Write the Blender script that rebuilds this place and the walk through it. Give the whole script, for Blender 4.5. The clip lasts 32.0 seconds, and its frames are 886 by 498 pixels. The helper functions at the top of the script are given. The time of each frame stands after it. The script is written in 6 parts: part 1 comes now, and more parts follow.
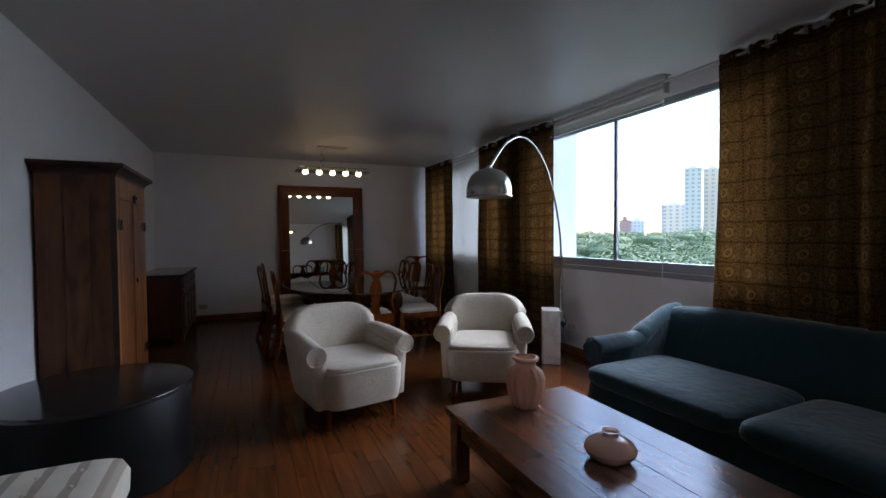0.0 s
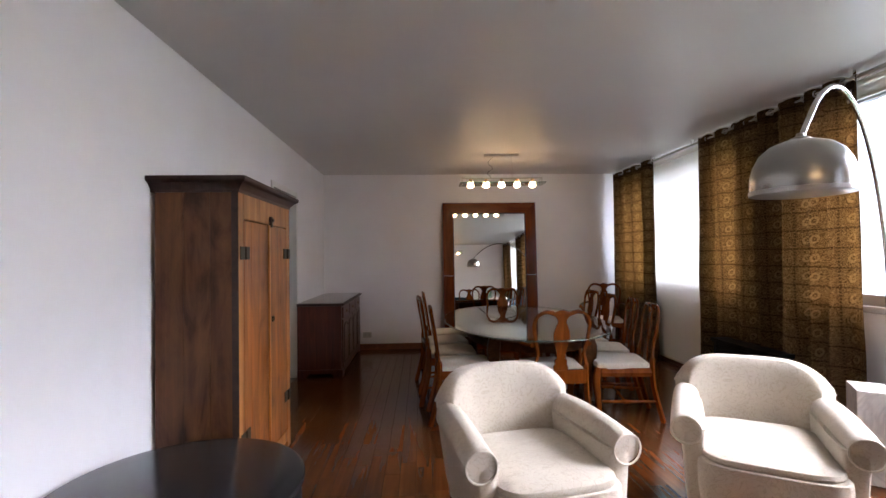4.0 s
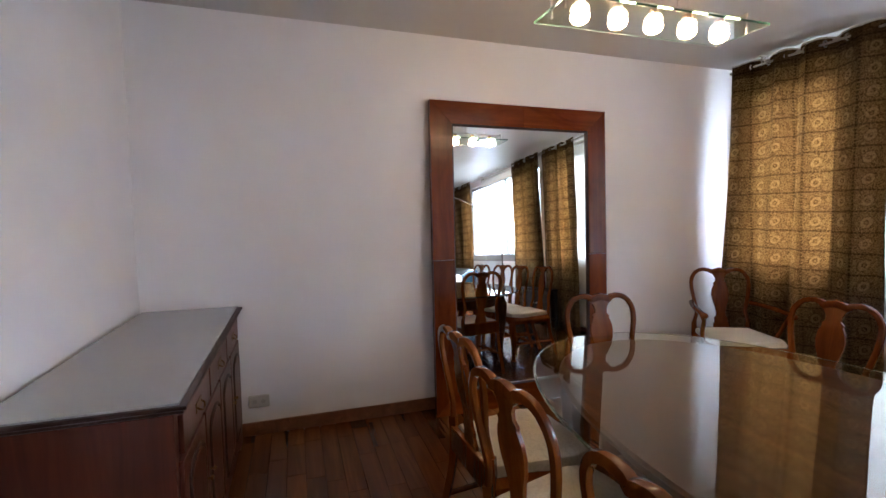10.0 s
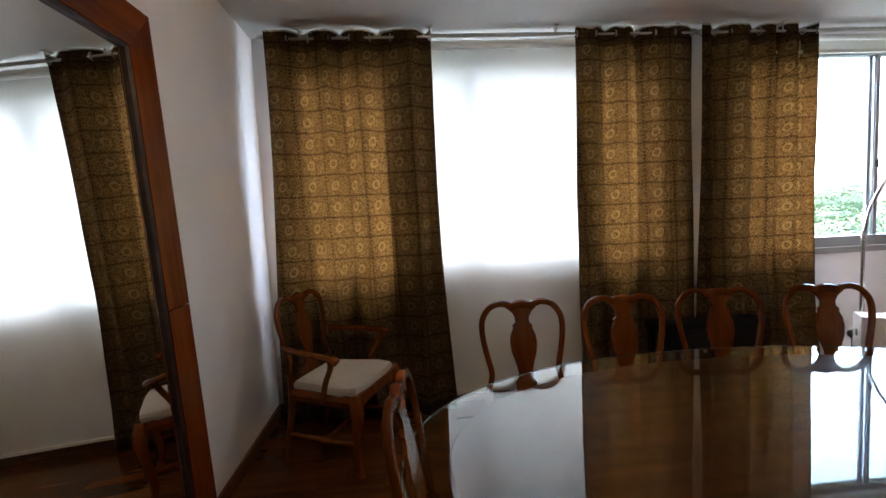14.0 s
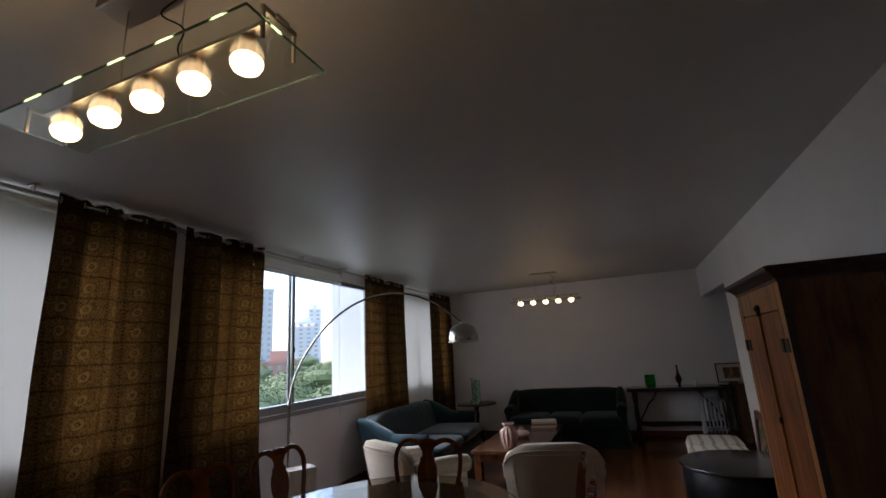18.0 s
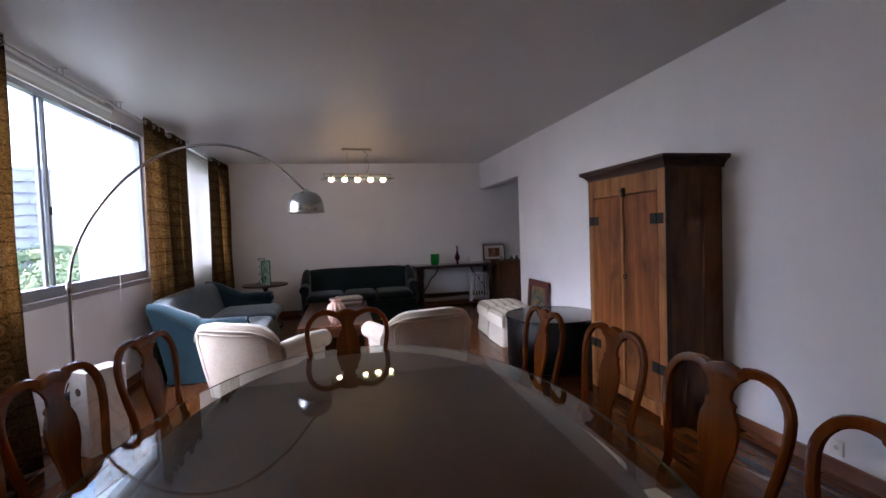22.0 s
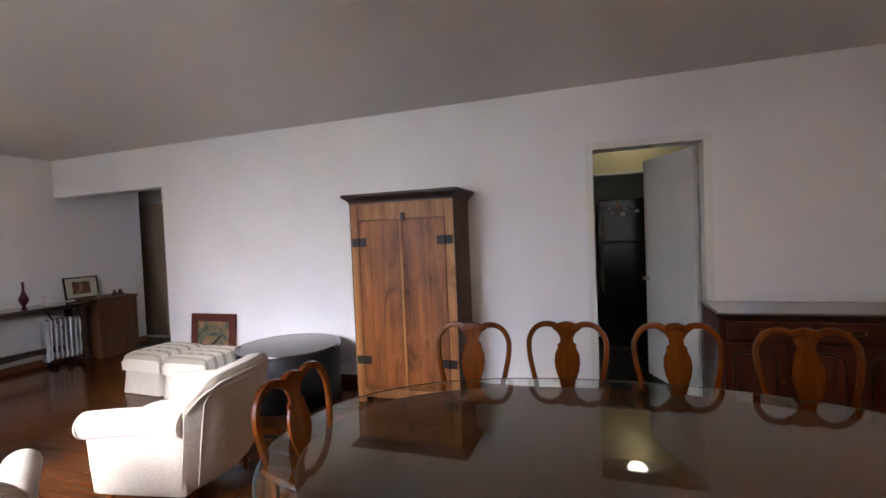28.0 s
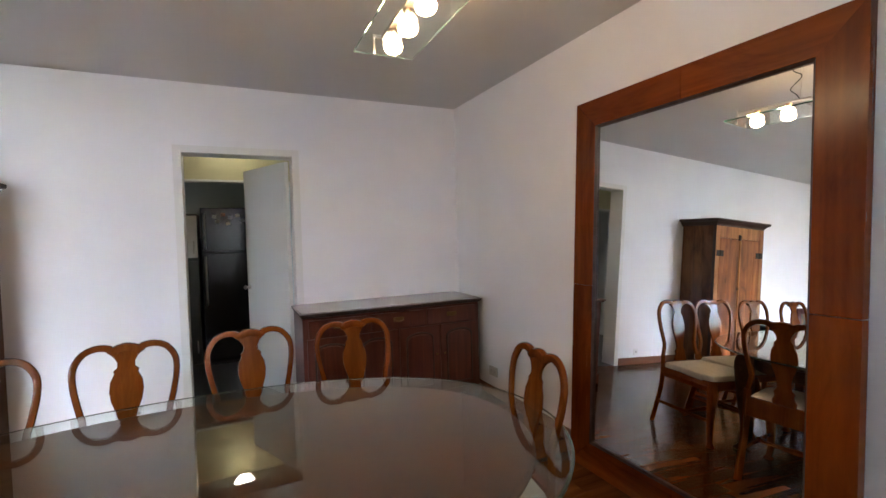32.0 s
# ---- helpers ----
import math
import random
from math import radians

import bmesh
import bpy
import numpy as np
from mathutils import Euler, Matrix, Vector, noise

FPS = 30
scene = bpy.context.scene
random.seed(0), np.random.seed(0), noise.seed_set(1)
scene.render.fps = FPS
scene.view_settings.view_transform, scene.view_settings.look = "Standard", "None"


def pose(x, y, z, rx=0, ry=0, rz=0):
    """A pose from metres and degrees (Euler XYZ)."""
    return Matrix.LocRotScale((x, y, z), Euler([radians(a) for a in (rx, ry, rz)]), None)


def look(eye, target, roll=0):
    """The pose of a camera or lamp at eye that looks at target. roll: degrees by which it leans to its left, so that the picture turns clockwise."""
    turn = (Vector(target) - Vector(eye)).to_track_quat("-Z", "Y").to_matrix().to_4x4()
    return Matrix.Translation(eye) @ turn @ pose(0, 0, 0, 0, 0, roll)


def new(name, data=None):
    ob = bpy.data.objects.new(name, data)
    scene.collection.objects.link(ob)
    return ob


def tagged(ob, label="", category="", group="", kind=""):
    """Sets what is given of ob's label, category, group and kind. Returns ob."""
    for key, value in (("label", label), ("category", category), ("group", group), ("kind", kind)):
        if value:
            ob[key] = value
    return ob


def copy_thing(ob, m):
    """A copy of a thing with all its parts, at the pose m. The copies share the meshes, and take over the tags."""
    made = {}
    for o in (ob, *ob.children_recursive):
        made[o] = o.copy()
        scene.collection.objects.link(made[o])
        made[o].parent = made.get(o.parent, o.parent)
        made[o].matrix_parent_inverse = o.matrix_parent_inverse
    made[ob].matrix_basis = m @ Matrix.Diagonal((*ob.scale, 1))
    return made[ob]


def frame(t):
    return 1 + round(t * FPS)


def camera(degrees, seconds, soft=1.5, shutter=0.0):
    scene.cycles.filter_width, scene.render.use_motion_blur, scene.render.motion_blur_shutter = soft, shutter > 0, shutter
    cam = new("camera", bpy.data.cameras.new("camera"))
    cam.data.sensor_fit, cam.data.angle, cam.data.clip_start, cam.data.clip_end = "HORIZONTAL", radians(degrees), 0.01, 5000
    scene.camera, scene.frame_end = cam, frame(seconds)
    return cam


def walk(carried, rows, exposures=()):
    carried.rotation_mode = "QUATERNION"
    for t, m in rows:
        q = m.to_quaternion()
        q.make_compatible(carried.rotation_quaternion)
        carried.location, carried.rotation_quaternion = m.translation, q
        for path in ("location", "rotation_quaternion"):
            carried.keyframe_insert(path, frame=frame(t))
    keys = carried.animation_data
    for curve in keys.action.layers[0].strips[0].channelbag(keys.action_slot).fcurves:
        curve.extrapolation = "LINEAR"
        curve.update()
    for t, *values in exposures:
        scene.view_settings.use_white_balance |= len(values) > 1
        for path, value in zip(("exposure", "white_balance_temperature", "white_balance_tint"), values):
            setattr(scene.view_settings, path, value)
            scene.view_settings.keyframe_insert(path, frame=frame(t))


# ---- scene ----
cam = camera(88.72, 32.0)
PATH = [
    (0, (1.269, 0.928, 1.32), (2.066, 2.761, 1.261), -0.4),
    (0.5, (1.234, 0.924, 1.327), (1.927, 2.8, 1.269), -0.1),
    (1, (1.23, 0.942, 1.327), (1.725, 2.878, 1.239), -0.5),
    (1.5, (1.25, 1.026, 1.354), (1.556, 3.001, 1.276), -0.4),
    (2, (1.252, 1.247, 1.382), (1.504, 3.23, 1.329), -0.7),
    (2.5, (1.319, 1.425, 1.406), (1.552, 3.402, 1.598), -1.9),
    (3, (1.399, 1.639, 1.452), (1.495, 3.596, 1.851), -1.0),
    (3.5, (1.464, 1.864, 1.408), (1.547, 3.853, 1.603), -0.5),
    (5.5, (1.304, 3.198, 1.35), (1.501, 5.185, 1.243), -1.7),
    (6, (1.265, 3.517, 1.342), (1.478, 5.5, 1.18), -0.4),
    (6.5, (1.28, 3.857, 1.354), (1.379, 5.847, 1.187), 0.5),
    (7, (1.262, 4.162, 1.327), (1.41, 6.148, 1.144), -0.5),
    (7.5, (1.224, 4.434, 1.348), (1.411, 6.414, 1.14), -1.4),
    (8, (1.134, 4.792, 1.345), (1.341, 6.778, 1.231), -1.4),
    (8.5, (1.088, 5.068, 1.326), (1.367, 7.044, 1.195), -1.3),
    (9, (1.011, 5.358, 1.334), (1.413, 7.315, 1.245), -2.4),
    (9.5, (0.941, 5.657, 1.317), (1.433, 7.59, 1.175), -1.5),
    (10, (0.885, 5.946, 1.415), (1.503, 7.841, 1.255), -0.5),
    (10.5, (0.843, 6.225, 1.407), (1.678, 8.038, 1.274), -1.6),
    (11, (0.831, 6.505, 1.397), (1.871, 8.206, 1.235), -1.2),
    (11.5, (0.889, 6.849, 1.377), (2.116, 8.423, 1.243), -1.1),
    (12, (0.918, 7.155, 1.364), (2.382, 8.511, 1.225), -0.7),
    (12.5, (0.954, 7.434, 1.371), (2.653, 8.478, 1.23), -1.4),
    (13, (1.094, 7.689, 1.358), (2.946, 8.43, 1.217), -1.6),
    (13.5, (1.212, 7.847, 1.381), (3.157, 8.276, 1.206), -0.7),
    (14, (1.337, 8.028, 1.396), (3.324, 7.87, 1.237), -2.7),
    (14.5, (1.353, 8.125, 1.404), (3.258, 7.523, 1.298), -1.6),
    (15, (1.286, 8.185, 1.391), (3.057, 7.259, 1.307), -1.8),
    (15.5, (1.214, 8.239, 1.417), (2.85, 7.092, 1.33), -1.0),
    (17.5, (1.255, 8.43, 1.434), (2.005, 6.588, 1.646), -2.3),
    (18, (1.248, 8.457, 1.467), (1.939, 6.637, 1.923), -3.5),
    (18.5, (1.224, 8.446, 1.46), (1.923, 6.622, 1.894), -4.0),
    (19, (1.172, 8.362, 1.418), (1.796, 6.466, 1.544), -3.7),
    (19.5, (1.115, 8.209, 1.397), (1.612, 6.272, 1.382), -2.4),
    (20, (1.224, 8.122, 1.37), (1.756, 6.197, 1.269), -1.3),
    (20.5, (1.539, 8.173, 1.357), (1.915, 6.212, 1.249), -2.8),
    (21, (1.821, 8.179, 1.341), (1.97, 6.186, 1.271), -1.7),
    (21.5, (2.145, 8.145, 1.371), (2.018, 6.15, 1.324), -1.6),
    (22, (2.52, 8.2, 1.374), (2.099, 6.247, 1.295), -2.0),
    (22.5, (2.825, 8.162, 1.357), (2.313, 6.23, 1.272), 0.5),
    (23, (3.148, 8.018, 1.37), (2.542, 6.114, 1.291), -0.1),
    (23.5, (3.5, 7.911, 1.379), (2.673, 6.093, 1.278), -2.2),
    (24, (3.729, 7.731, 1.375), (2.725, 6.004, 1.267), -1.2),
    (24.5, (3.846, 7.523, 1.39), (2.628, 5.939, 1.305), -0.6),
    (25, (3.994, 7.364, 1.401), (2.549, 5.986, 1.302), -1.6),
    (25.5, (4.078, 7.237, 1.404), (2.452, 6.076, 1.307), -1.4),
    (27.5, (3.97, 6.705, 1.452), (2.217, 5.743, 1.403), -3.0),
    (28, (3.945, 6.713, 1.445), (2.057, 6.056, 1.384), -2.4),
    (28.5, (3.933, 6.735, 1.438), (1.977, 6.322, 1.361), -1.9),
    (29, (3.938, 6.762, 1.437), (1.941, 6.655, 1.374), -1.2),
    (29.5, (3.957, 6.824, 1.448), (1.967, 7.022, 1.408), -1.1),
    (30, (3.968, 6.85, 1.436), (2.033, 7.355, 1.401), -0.9),
    (30.5, (3.953, 6.892, 1.43), (2.101, 7.646, 1.396), -1.0),
    (31, (3.965, 6.953, 1.438), (2.215, 7.92, 1.396), -1.3),
    (31.5, (4.003, 6.923, 1.398), (2.342, 8.037, 1.353), -2.0),
    (32, (3.963, 6.985, 1.42), (2.153, 7.833, 1.351), -1.6),
]
EXPOSURES = [
    (0.0, 2.15, 5540, 15), (2.0, 2.68, 5600, 16), (3.0, 3.5, 5780, 18), (3.5, 3.77, 6000, 20), (5.5, 4.52, 6590, 23), (7.0, 4.85, 6280, 22),
    (8.0, 4.87, 6040, 20), (10.0, 4.82, 5750, 18), (11.0, 4.82, 5750, 18), (12.0, 4.73, 5800, 17), (13.0, 4.24, 6120, 17), (14.0, 4.02, 5960, 14),
    (15.0, 3.42, 5920, 14), (18.0, 1.94, 6210, 18), (20.0, 2.22, 6080, 18), (21.0, 2.47, 5930, 20), (22.0, 3.27, 5850, 26), (23.0, 3.96, 6130, 24),
    (25.0, 4.0, 6640, 28), (28.0, 3.97, 6330, 23), (30.0, 4.39, 6230, 19), (31.0, 4.77, 6030, 16), (32.0, 4.81, 6030, 16),
]
walk(cam, [(t, look(eye, target, roll)) for t, eye, target, roll in PATH], EXPOSURES)

# ---- world and light ----
world = bpy.data.worlds.new("world")
scene.world = world
world.use_nodes = True
wn = world.node_tree
sky = wn.nodes.new("ShaderNodeTexSky")
sky.sky_type = "NISHITA"
sky.sun_disc = False
sky.sun_elevation = radians(45)
sky.sun_rotation = radians(87)
sky.air_density, sky.dust_density, sky.ozone_density = 1.0, 1.5, 1.0
wn.nodes["Background"].inputs["Strength"].default_value = 0.15
wn.links.new(sky.outputs[0], wn.nodes["Background"].inputs["Color"])
sun = new("sun", bpy.data.lights.new("sun", "SUN"))
sun.data.energy, sun.data.angle, sun.data.color = 1.45, radians(58), (0.93, 0.97, 1.0)
sun.matrix_world = look((42, 6, 42), (0, 4, 0))


# ---- materials ----
def mat(name, color=(0.8, 0.8, 0.8), rough=0.5, metal=0.0, spec=0.5):
    m = bpy.data.materials.new(name)
    m.use_nodes = True
    b = m.node_tree.nodes["Principled BSDF"]
    b.inputs["Base Color"].default_value = (*color, 1)
    b.inputs["Roughness"].default_value = rough
    b.inputs["Metallic"].default_value = metal
    b.inputs["Specular IOR Level"].default_value = spec
    return m


class Nodes:
    """A short hand for node trees."""
    def __init__(self, m):
        self.m, self.t = m, m.node_tree
        self.b = self.t.nodes["Principled BSDF"]

    def n(self, kind, operation=None, blend_type=None):
        node = self.t.nodes.new(kind)
        if operation:
            node.operation = operation
        if blend_type:
            node.blend_type = blend_type
        return node

    def l(self, a, b):
        self.t.links.new(a, b)

    def coords(self, scale=(1, 1, 1), kind="Object", rot=(0, 0, 0)):
        c = self.n("ShaderNodeTexCoord")
        mp = self.n("ShaderNodeMapping")
        mp.inputs["Scale"].default_value = scale
        mp.inputs["Rotation"].default_value = rot
        self.l(c.outputs[kind], mp.inputs["Vector"])
        return mp.outputs[0]

    def noise(self, vec, scale, detail=4.0, rough=0.6, dist=0.0):
        nd = self.n("ShaderNodeTexNoise")
        nd.inputs["Scale"].default_value, nd.inputs["Detail"].default_value = scale, detail
        nd.inputs["Roughness"].default_value, nd.inputs["Distortion"].default_value = rough, dist
        self.l(vec, nd.inputs["Vector"])
        return nd.outputs["Fac"]

    def ramp(self, fac, stops):
        r = self.n("ShaderNodeValToRGB")
        e = r.color_ramp.elements
        e[0].position, e[0].color = stops[0][0], (*stops[0][1], 1)
        e[1].position, e[1].color = stops[-1][0], (*stops[-1][1], 1)
        for p, c in stops[1:-1]:
            x = e.new(p)
            x.color = (*c, 1)
        self.l(fac, r.inputs["Fac"])
        return r.outputs["Color"]

    def mix(self, fac, a, b, blend="MIX"):
        x = self.n("ShaderNodeMixRGB", blend_type=blend)
        for value, sock in ((fac, x.inputs["Fac"]), (a, x.inputs["Color1"]), (b, x.inputs["Color2"])):
            if isinstance(value, (int, float)):
                sock.default_value = value if sock.name == "Fac" else (value, value, value, 1)
            elif isinstance(value, tuple):
                sock.default_value = (*value, 1)
            else:
                self.l(value, sock)
        return x.outputs[0]

    def math(self, op, a, b=0.0):
        x = self.n("ShaderNodeMath", operation=op)
        for value, sock in ((a, x.inputs[0]), (b, x.inputs[1])):
            if isinstance(value, (int, float)):
                sock.default_value = value
            else:
                self.l(value, sock)
        return x.outputs[0]

    def color(self, out):
        self.l(out, self.b.inputs["Base Color"])

    def rough(self, out):
        self.l(out, self.b.inputs["Roughness"])

    def bump(self, fac, strength=0.3, distance=0.002):
        bp = self.n("ShaderNodeBump")
        bp.inputs["Strength"].default_value, bp.inputs["Distance"].default_value = strength, distance
        self.l(fac, bp.inputs["Height"])
        self.l(bp.outputs[0], self.b.inputs["Normal"])


def wood(name, dark, mid, light, axis="z", rough=0.35, scale=1.0, per_object=0.12, island=False, stain=0.0, spec=0.5, knots=0.0, bump=0.15, sheen_vary=0.25):
    """Wood with long grain along one axis, differing from piece to piece."""
    m = mat(name, mid, rough, spec=spec)
    k = Nodes(m)
    stretch = {"x": (0.06, 1, 1), "y": (1, 0.06, 1), "z": (1, 1, 0.06)}[axis]
    vec = k.coords(tuple(s * scale for s in stretch))
    rnd = k.n("ShaderNodeNewGeometry").outputs["Random Per Island"] if island else k.n("ShaderNodeObjectInfo").outputs["Random"]
    add = k.n("ShaderNodeVectorMath", operation="ADD")
    k.l(vec, add.inputs[0])
    shift = k.math("MULTIPLY", rnd, 37.0)
    k.l(shift, add.inputs[1])
    vec = add.outputs[0]
    fine = k.noise(vec, 90, 6, 0.7, 0.4)
    wide = k.noise(vec, 14, 3, 0.6, 1.2)
    fac = k.mix(0.22, wide, fine)
    col = k.ramp(fac, [(0.28, dark), (0.5, mid), (0.74, light)])
    tone = k.math("MULTIPLY_ADD", rnd, per_object * 2)
    tone.node.inputs[2].default_value = 1 - per_object
    col = k.mix(1.0, col, k.ramp(tone, [(0.0, (0, 0, 0)), (1.0, (1, 1, 1))]), "MULTIPLY")
    if stain:
        blot = k.noise(k.coords(tuple(max(s, 0.3) * 1.0 for s in stretch)), 6.5, 5, 0.65, 0.8)
        col = k.mix(stain, col, k.ramp(blot, [(0.34, (0.34, 0.25, 0.20)), (0.47, (0.82, 0.76, 0.72)), (0.56, (1.0, 0.98, 0.94)), (0.68, (1.25, 1.18, 1.05))]), "MULTIPLY")
    if knots:
        vor = k.n("ShaderNodeTexVoronoi")
        vor.inputs["Scale"].default_value = 3.1
        k.l(k.mix(0.06, k.coords((1.5, 1.5, 0.55)), k.n("ShaderNodeTexNoise").outputs["Color"]), vor.inputs["Vector"])
        eye = k.ramp(vor.outputs["Distance"], [(0.07, (1, 1, 1)), (0.14, (0.5, 0.5, 0.5)), (0.27, (0, 0, 0))])
        col = k.mix(k.math("MULTIPLY", eye, knots), col, (dark[0] * 0.4, dark[1] * 0.35, dark[2] * 0.35))
    k.color(col)
    k.rough(k.math("MULTIPLY_ADD", fine, sheen_vary))
    k.b.inputs["Roughness"].links[0].from_node.inputs[2].default_value = rough - 0.4 * sheen_vary
    if bump:
        k.bump(fine, bump, 0.001)
    return m


def paint(name, color, rough=0.75, mottled=0.03, bump=0.12):
    m = mat(name, color, rough, spec=0.3)
    k = Nodes(m)
    vec = k.coords()
    big = k.noise(vec, 1.3, 3)
    lo, hi = tuple(c * (1 - mottled) for c in color), tuple(min(1, c * (1 + mottled)) for c in color)
    k.color(k.ramp(big, [(0.3, lo), (0.7, hi)]))
    k.bump(k.noise(vec, 220, 3), bump, 0.0006)
    return m


# walls lightened and ceiling darkened: part of the light's balance sits in these colours
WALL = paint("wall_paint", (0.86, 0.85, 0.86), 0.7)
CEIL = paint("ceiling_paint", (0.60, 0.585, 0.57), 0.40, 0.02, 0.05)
FLOORW = wood("parquet", (0.060, 0.0165, 0.004), (0.105, 0.031, 0.0075), (0.165, 0.056, 0.014), "y", 0.17, 0.6, 0.26, spec=0.34, bump=0.0, sheen_vary=0.05)
FLOORR = wood("parquet_far", (0.060, 0.0165, 0.004), (0.105, 0.031, 0.0075), (0.165, 0.056, 0.014), "y", 0.17, 0.6, 0.26, True, spec=0.34, bump=0.0, sheen_vary=0.05)
TRIMW = wood("trim_wood", (0.10, 0.035, 0.014), (0.17, 0.065, 0.026), (0.25, 0.10, 0.045), "y", 0.35)


def fabric(name, color, second=None, rough=0.9, weave=900, pattern=0.0, sheen=0.3, emboss=0.0015, crease=0.0):
    m = mat(name, color, rough, spec=0.2)
    k = Nodes(m)
    vec = k.coords()
    big = k.noise(vec, 5, 3)
    lo = tuple(c * 0.86 for c in color)
    col = k.ramp(big, [(0.3, lo), (0.7, color)])
    if second:
        motif = k.noise(vec, 16, 2, 0.5, 2.5)
        edge = k.ramp(motif, [(0.45, (0, 0, 0)), (0.5, (1, 1, 1)), (0.55, (0, 0, 0))])
        col = k.mix(k.math("MULTIPLY", edge, pattern), col, second)
    k.color(col)
    k.b.inputs["Sheen Weight"].default_value = sheen
    k.b.inputs["Sheen Roughness"].default_value = 0.4
    fine = k.noise(vec, weave, 2)
    if crease:
        fold = k.noise(k.coords((1.0, 1.0, 0.35)), 9, 3, 0.5, 1.2)
        k.bump(k.mix(0.12, fold, fine), 0.6, crease)
        return m
    k.bump(k.mix(0.3, fine, k.ramp(k.noise(vec, 16, 2, 0.5, 2.5), [(0.45, (0, 0, 0)), (0.5, (1, 1, 1)), (0.55, (0, 0, 0))])), 0.45, emboss)
    return m


CHAIRW = wood("chair_wood", (0.080, 0.018, 0.0025), (0.155, 0.038, 0.0055), (0.24, 0.068, 0.011), "z", 0.16, 0.7, 0.12, spec=0.32, sheen_vary=0.1)
TABLEW = wood("table_wood", (0.036, 0.011, 0.004), (0.066, 0.023, 0.008), (0.11, 0.038, 0.012), "y", 0.4, 1.0, spec=0.08, bump=0.0)
SIDEW = wood("sideboard_wood", (0.045, 0.010, 0.006), (0.09, 0.02, 0.010), (0.14, 0.036, 0.017), "z", 0.32, 1.0)
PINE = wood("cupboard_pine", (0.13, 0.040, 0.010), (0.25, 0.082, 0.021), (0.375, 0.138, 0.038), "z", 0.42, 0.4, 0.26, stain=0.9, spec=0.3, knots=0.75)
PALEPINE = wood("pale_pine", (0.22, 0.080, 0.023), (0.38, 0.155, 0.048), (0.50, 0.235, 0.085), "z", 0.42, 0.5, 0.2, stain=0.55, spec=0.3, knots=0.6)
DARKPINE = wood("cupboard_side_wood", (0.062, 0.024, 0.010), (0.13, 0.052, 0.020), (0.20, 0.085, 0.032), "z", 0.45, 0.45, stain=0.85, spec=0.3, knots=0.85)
CORNICEW = wood("cornice_wood", (0.018, 0.008, 0.006), (0.035, 0.014, 0.010), (0.06, 0.025, 0.017), "y", 0.45)
FRAMEW = wood("mirror_frame_wood", (0.088, 0.015, 0.0025), (0.18, 0.036, 0.005), (0.275, 0.067, 0.010), "z", 0.2, 0.3, stain=0.55, spec=0.3)
COFFEEW = wood("coffee_table_wood", (0.075, 0.028, 0.013), (0.135, 0.053, 0.024), (0.19, 0.082, 0.040), "y", 0.2, 0.5, stain=0.6, spec=1.0, knots=0.6, bump=0.05, sheen_vary=0.12)
BLACKW = mat("black_lacquer", (0.008, 0.0075, 0.0075), 0.45, spec=0.14)
DARKW = wood("dark_wood", (0.014, 0.007, 0.005), (0.03, 0.014, 0.009), (0.055, 0.026, 0.017), "x", 0.4)
HALLW = wood("hall_door_wood", (0.36, 0.26, 0.18), (0.48, 0.36, 0.26), (0.56, 0.43, 0.32), "z", 0.4)
CHESTW = wood("chest_wood", (0.07, 0.026, 0.011), (0.13, 0.053, 0.024), (0.19, 0.085, 0.04), "z", 0.5)
IRON = mat("wrought_iron", (0.03, 0.026, 0.024), 0.55, 0.7)
CHROME = mat("brushed_chrome", (0.47, 0.46, 0.44), 0.24, 1.0)
COPPER = mat("coppery_steel", (0.50, 0.33, 0.23), 0.3, 1.0)
STEEL = mat("satin_steel", (0.55, 0.53, 0.50), 0.3, 1.0)
BRASS = mat("aged_brass", (0.20, 0.125, 0.055), 0.45, 1.0)
ALU = mat("grey_aluminium", (0.33, 0.34, 0.36), 0.45, 0.6)
SILLM = paint("grey_sill", (0.32, 0.31, 0.31), 0.5, 0.08)
DAMASK = fabric("cream_damask", (0.60, 0.53, 0.43), (0.42, 0.35, 0.26), pattern=0.6, emboss=0.007)
SEATF = fabric("seat_damask", (0.66, 0.60, 0.50), (0.46, 0.40, 0.32), pattern=0.6, emboss=0.005)
SKIRTF = fabric("plain_cream_cloth", (0.62, 0.56, 0.46))
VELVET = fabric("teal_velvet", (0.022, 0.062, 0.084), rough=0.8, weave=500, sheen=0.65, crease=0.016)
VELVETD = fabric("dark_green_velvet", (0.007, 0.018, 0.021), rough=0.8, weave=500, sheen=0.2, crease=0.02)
WHITEP = mat("white_gloss_paint", (0.78, 0.77, 0.74), 0.35)
PLASTIC = mat("cream_plastic", (0.74, 0.72, 0.66), 0.4)
PLATE = mat("greyish_socket_plastic", (0.52, 0.50, 0.46), 0.45)
BLACKP = mat("black_fridge_enamel", (0.010, 0.010, 0.011), 0.22)
CORD = mat("black_cord", (0.01, 0.01, 0.01), 0.6)

STRIPE = mat("striped_fabric", (0.7, 0.65, 0.55), 0.9, spec=0.2)
k = Nodes(STRIPE)
vec = k.coords()
sep = k.n("ShaderNodeSeparateXYZ")
k.l(vec, sep.inputs[0])
wave = k.math("SINE", k.math("MULTIPLY", sep.outputs["X"], 2 * math.pi / 0.11))
k.color(k.mix(k.ramp(wave, [(0.42, (0, 0, 0)), (0.58, (1, 1, 1))]), (0.70, 0.65, 0.55), (0.43, 0.37, 0.29)))
k.bump(k.noise(vec, 700, 2), 0.3, 0.001)

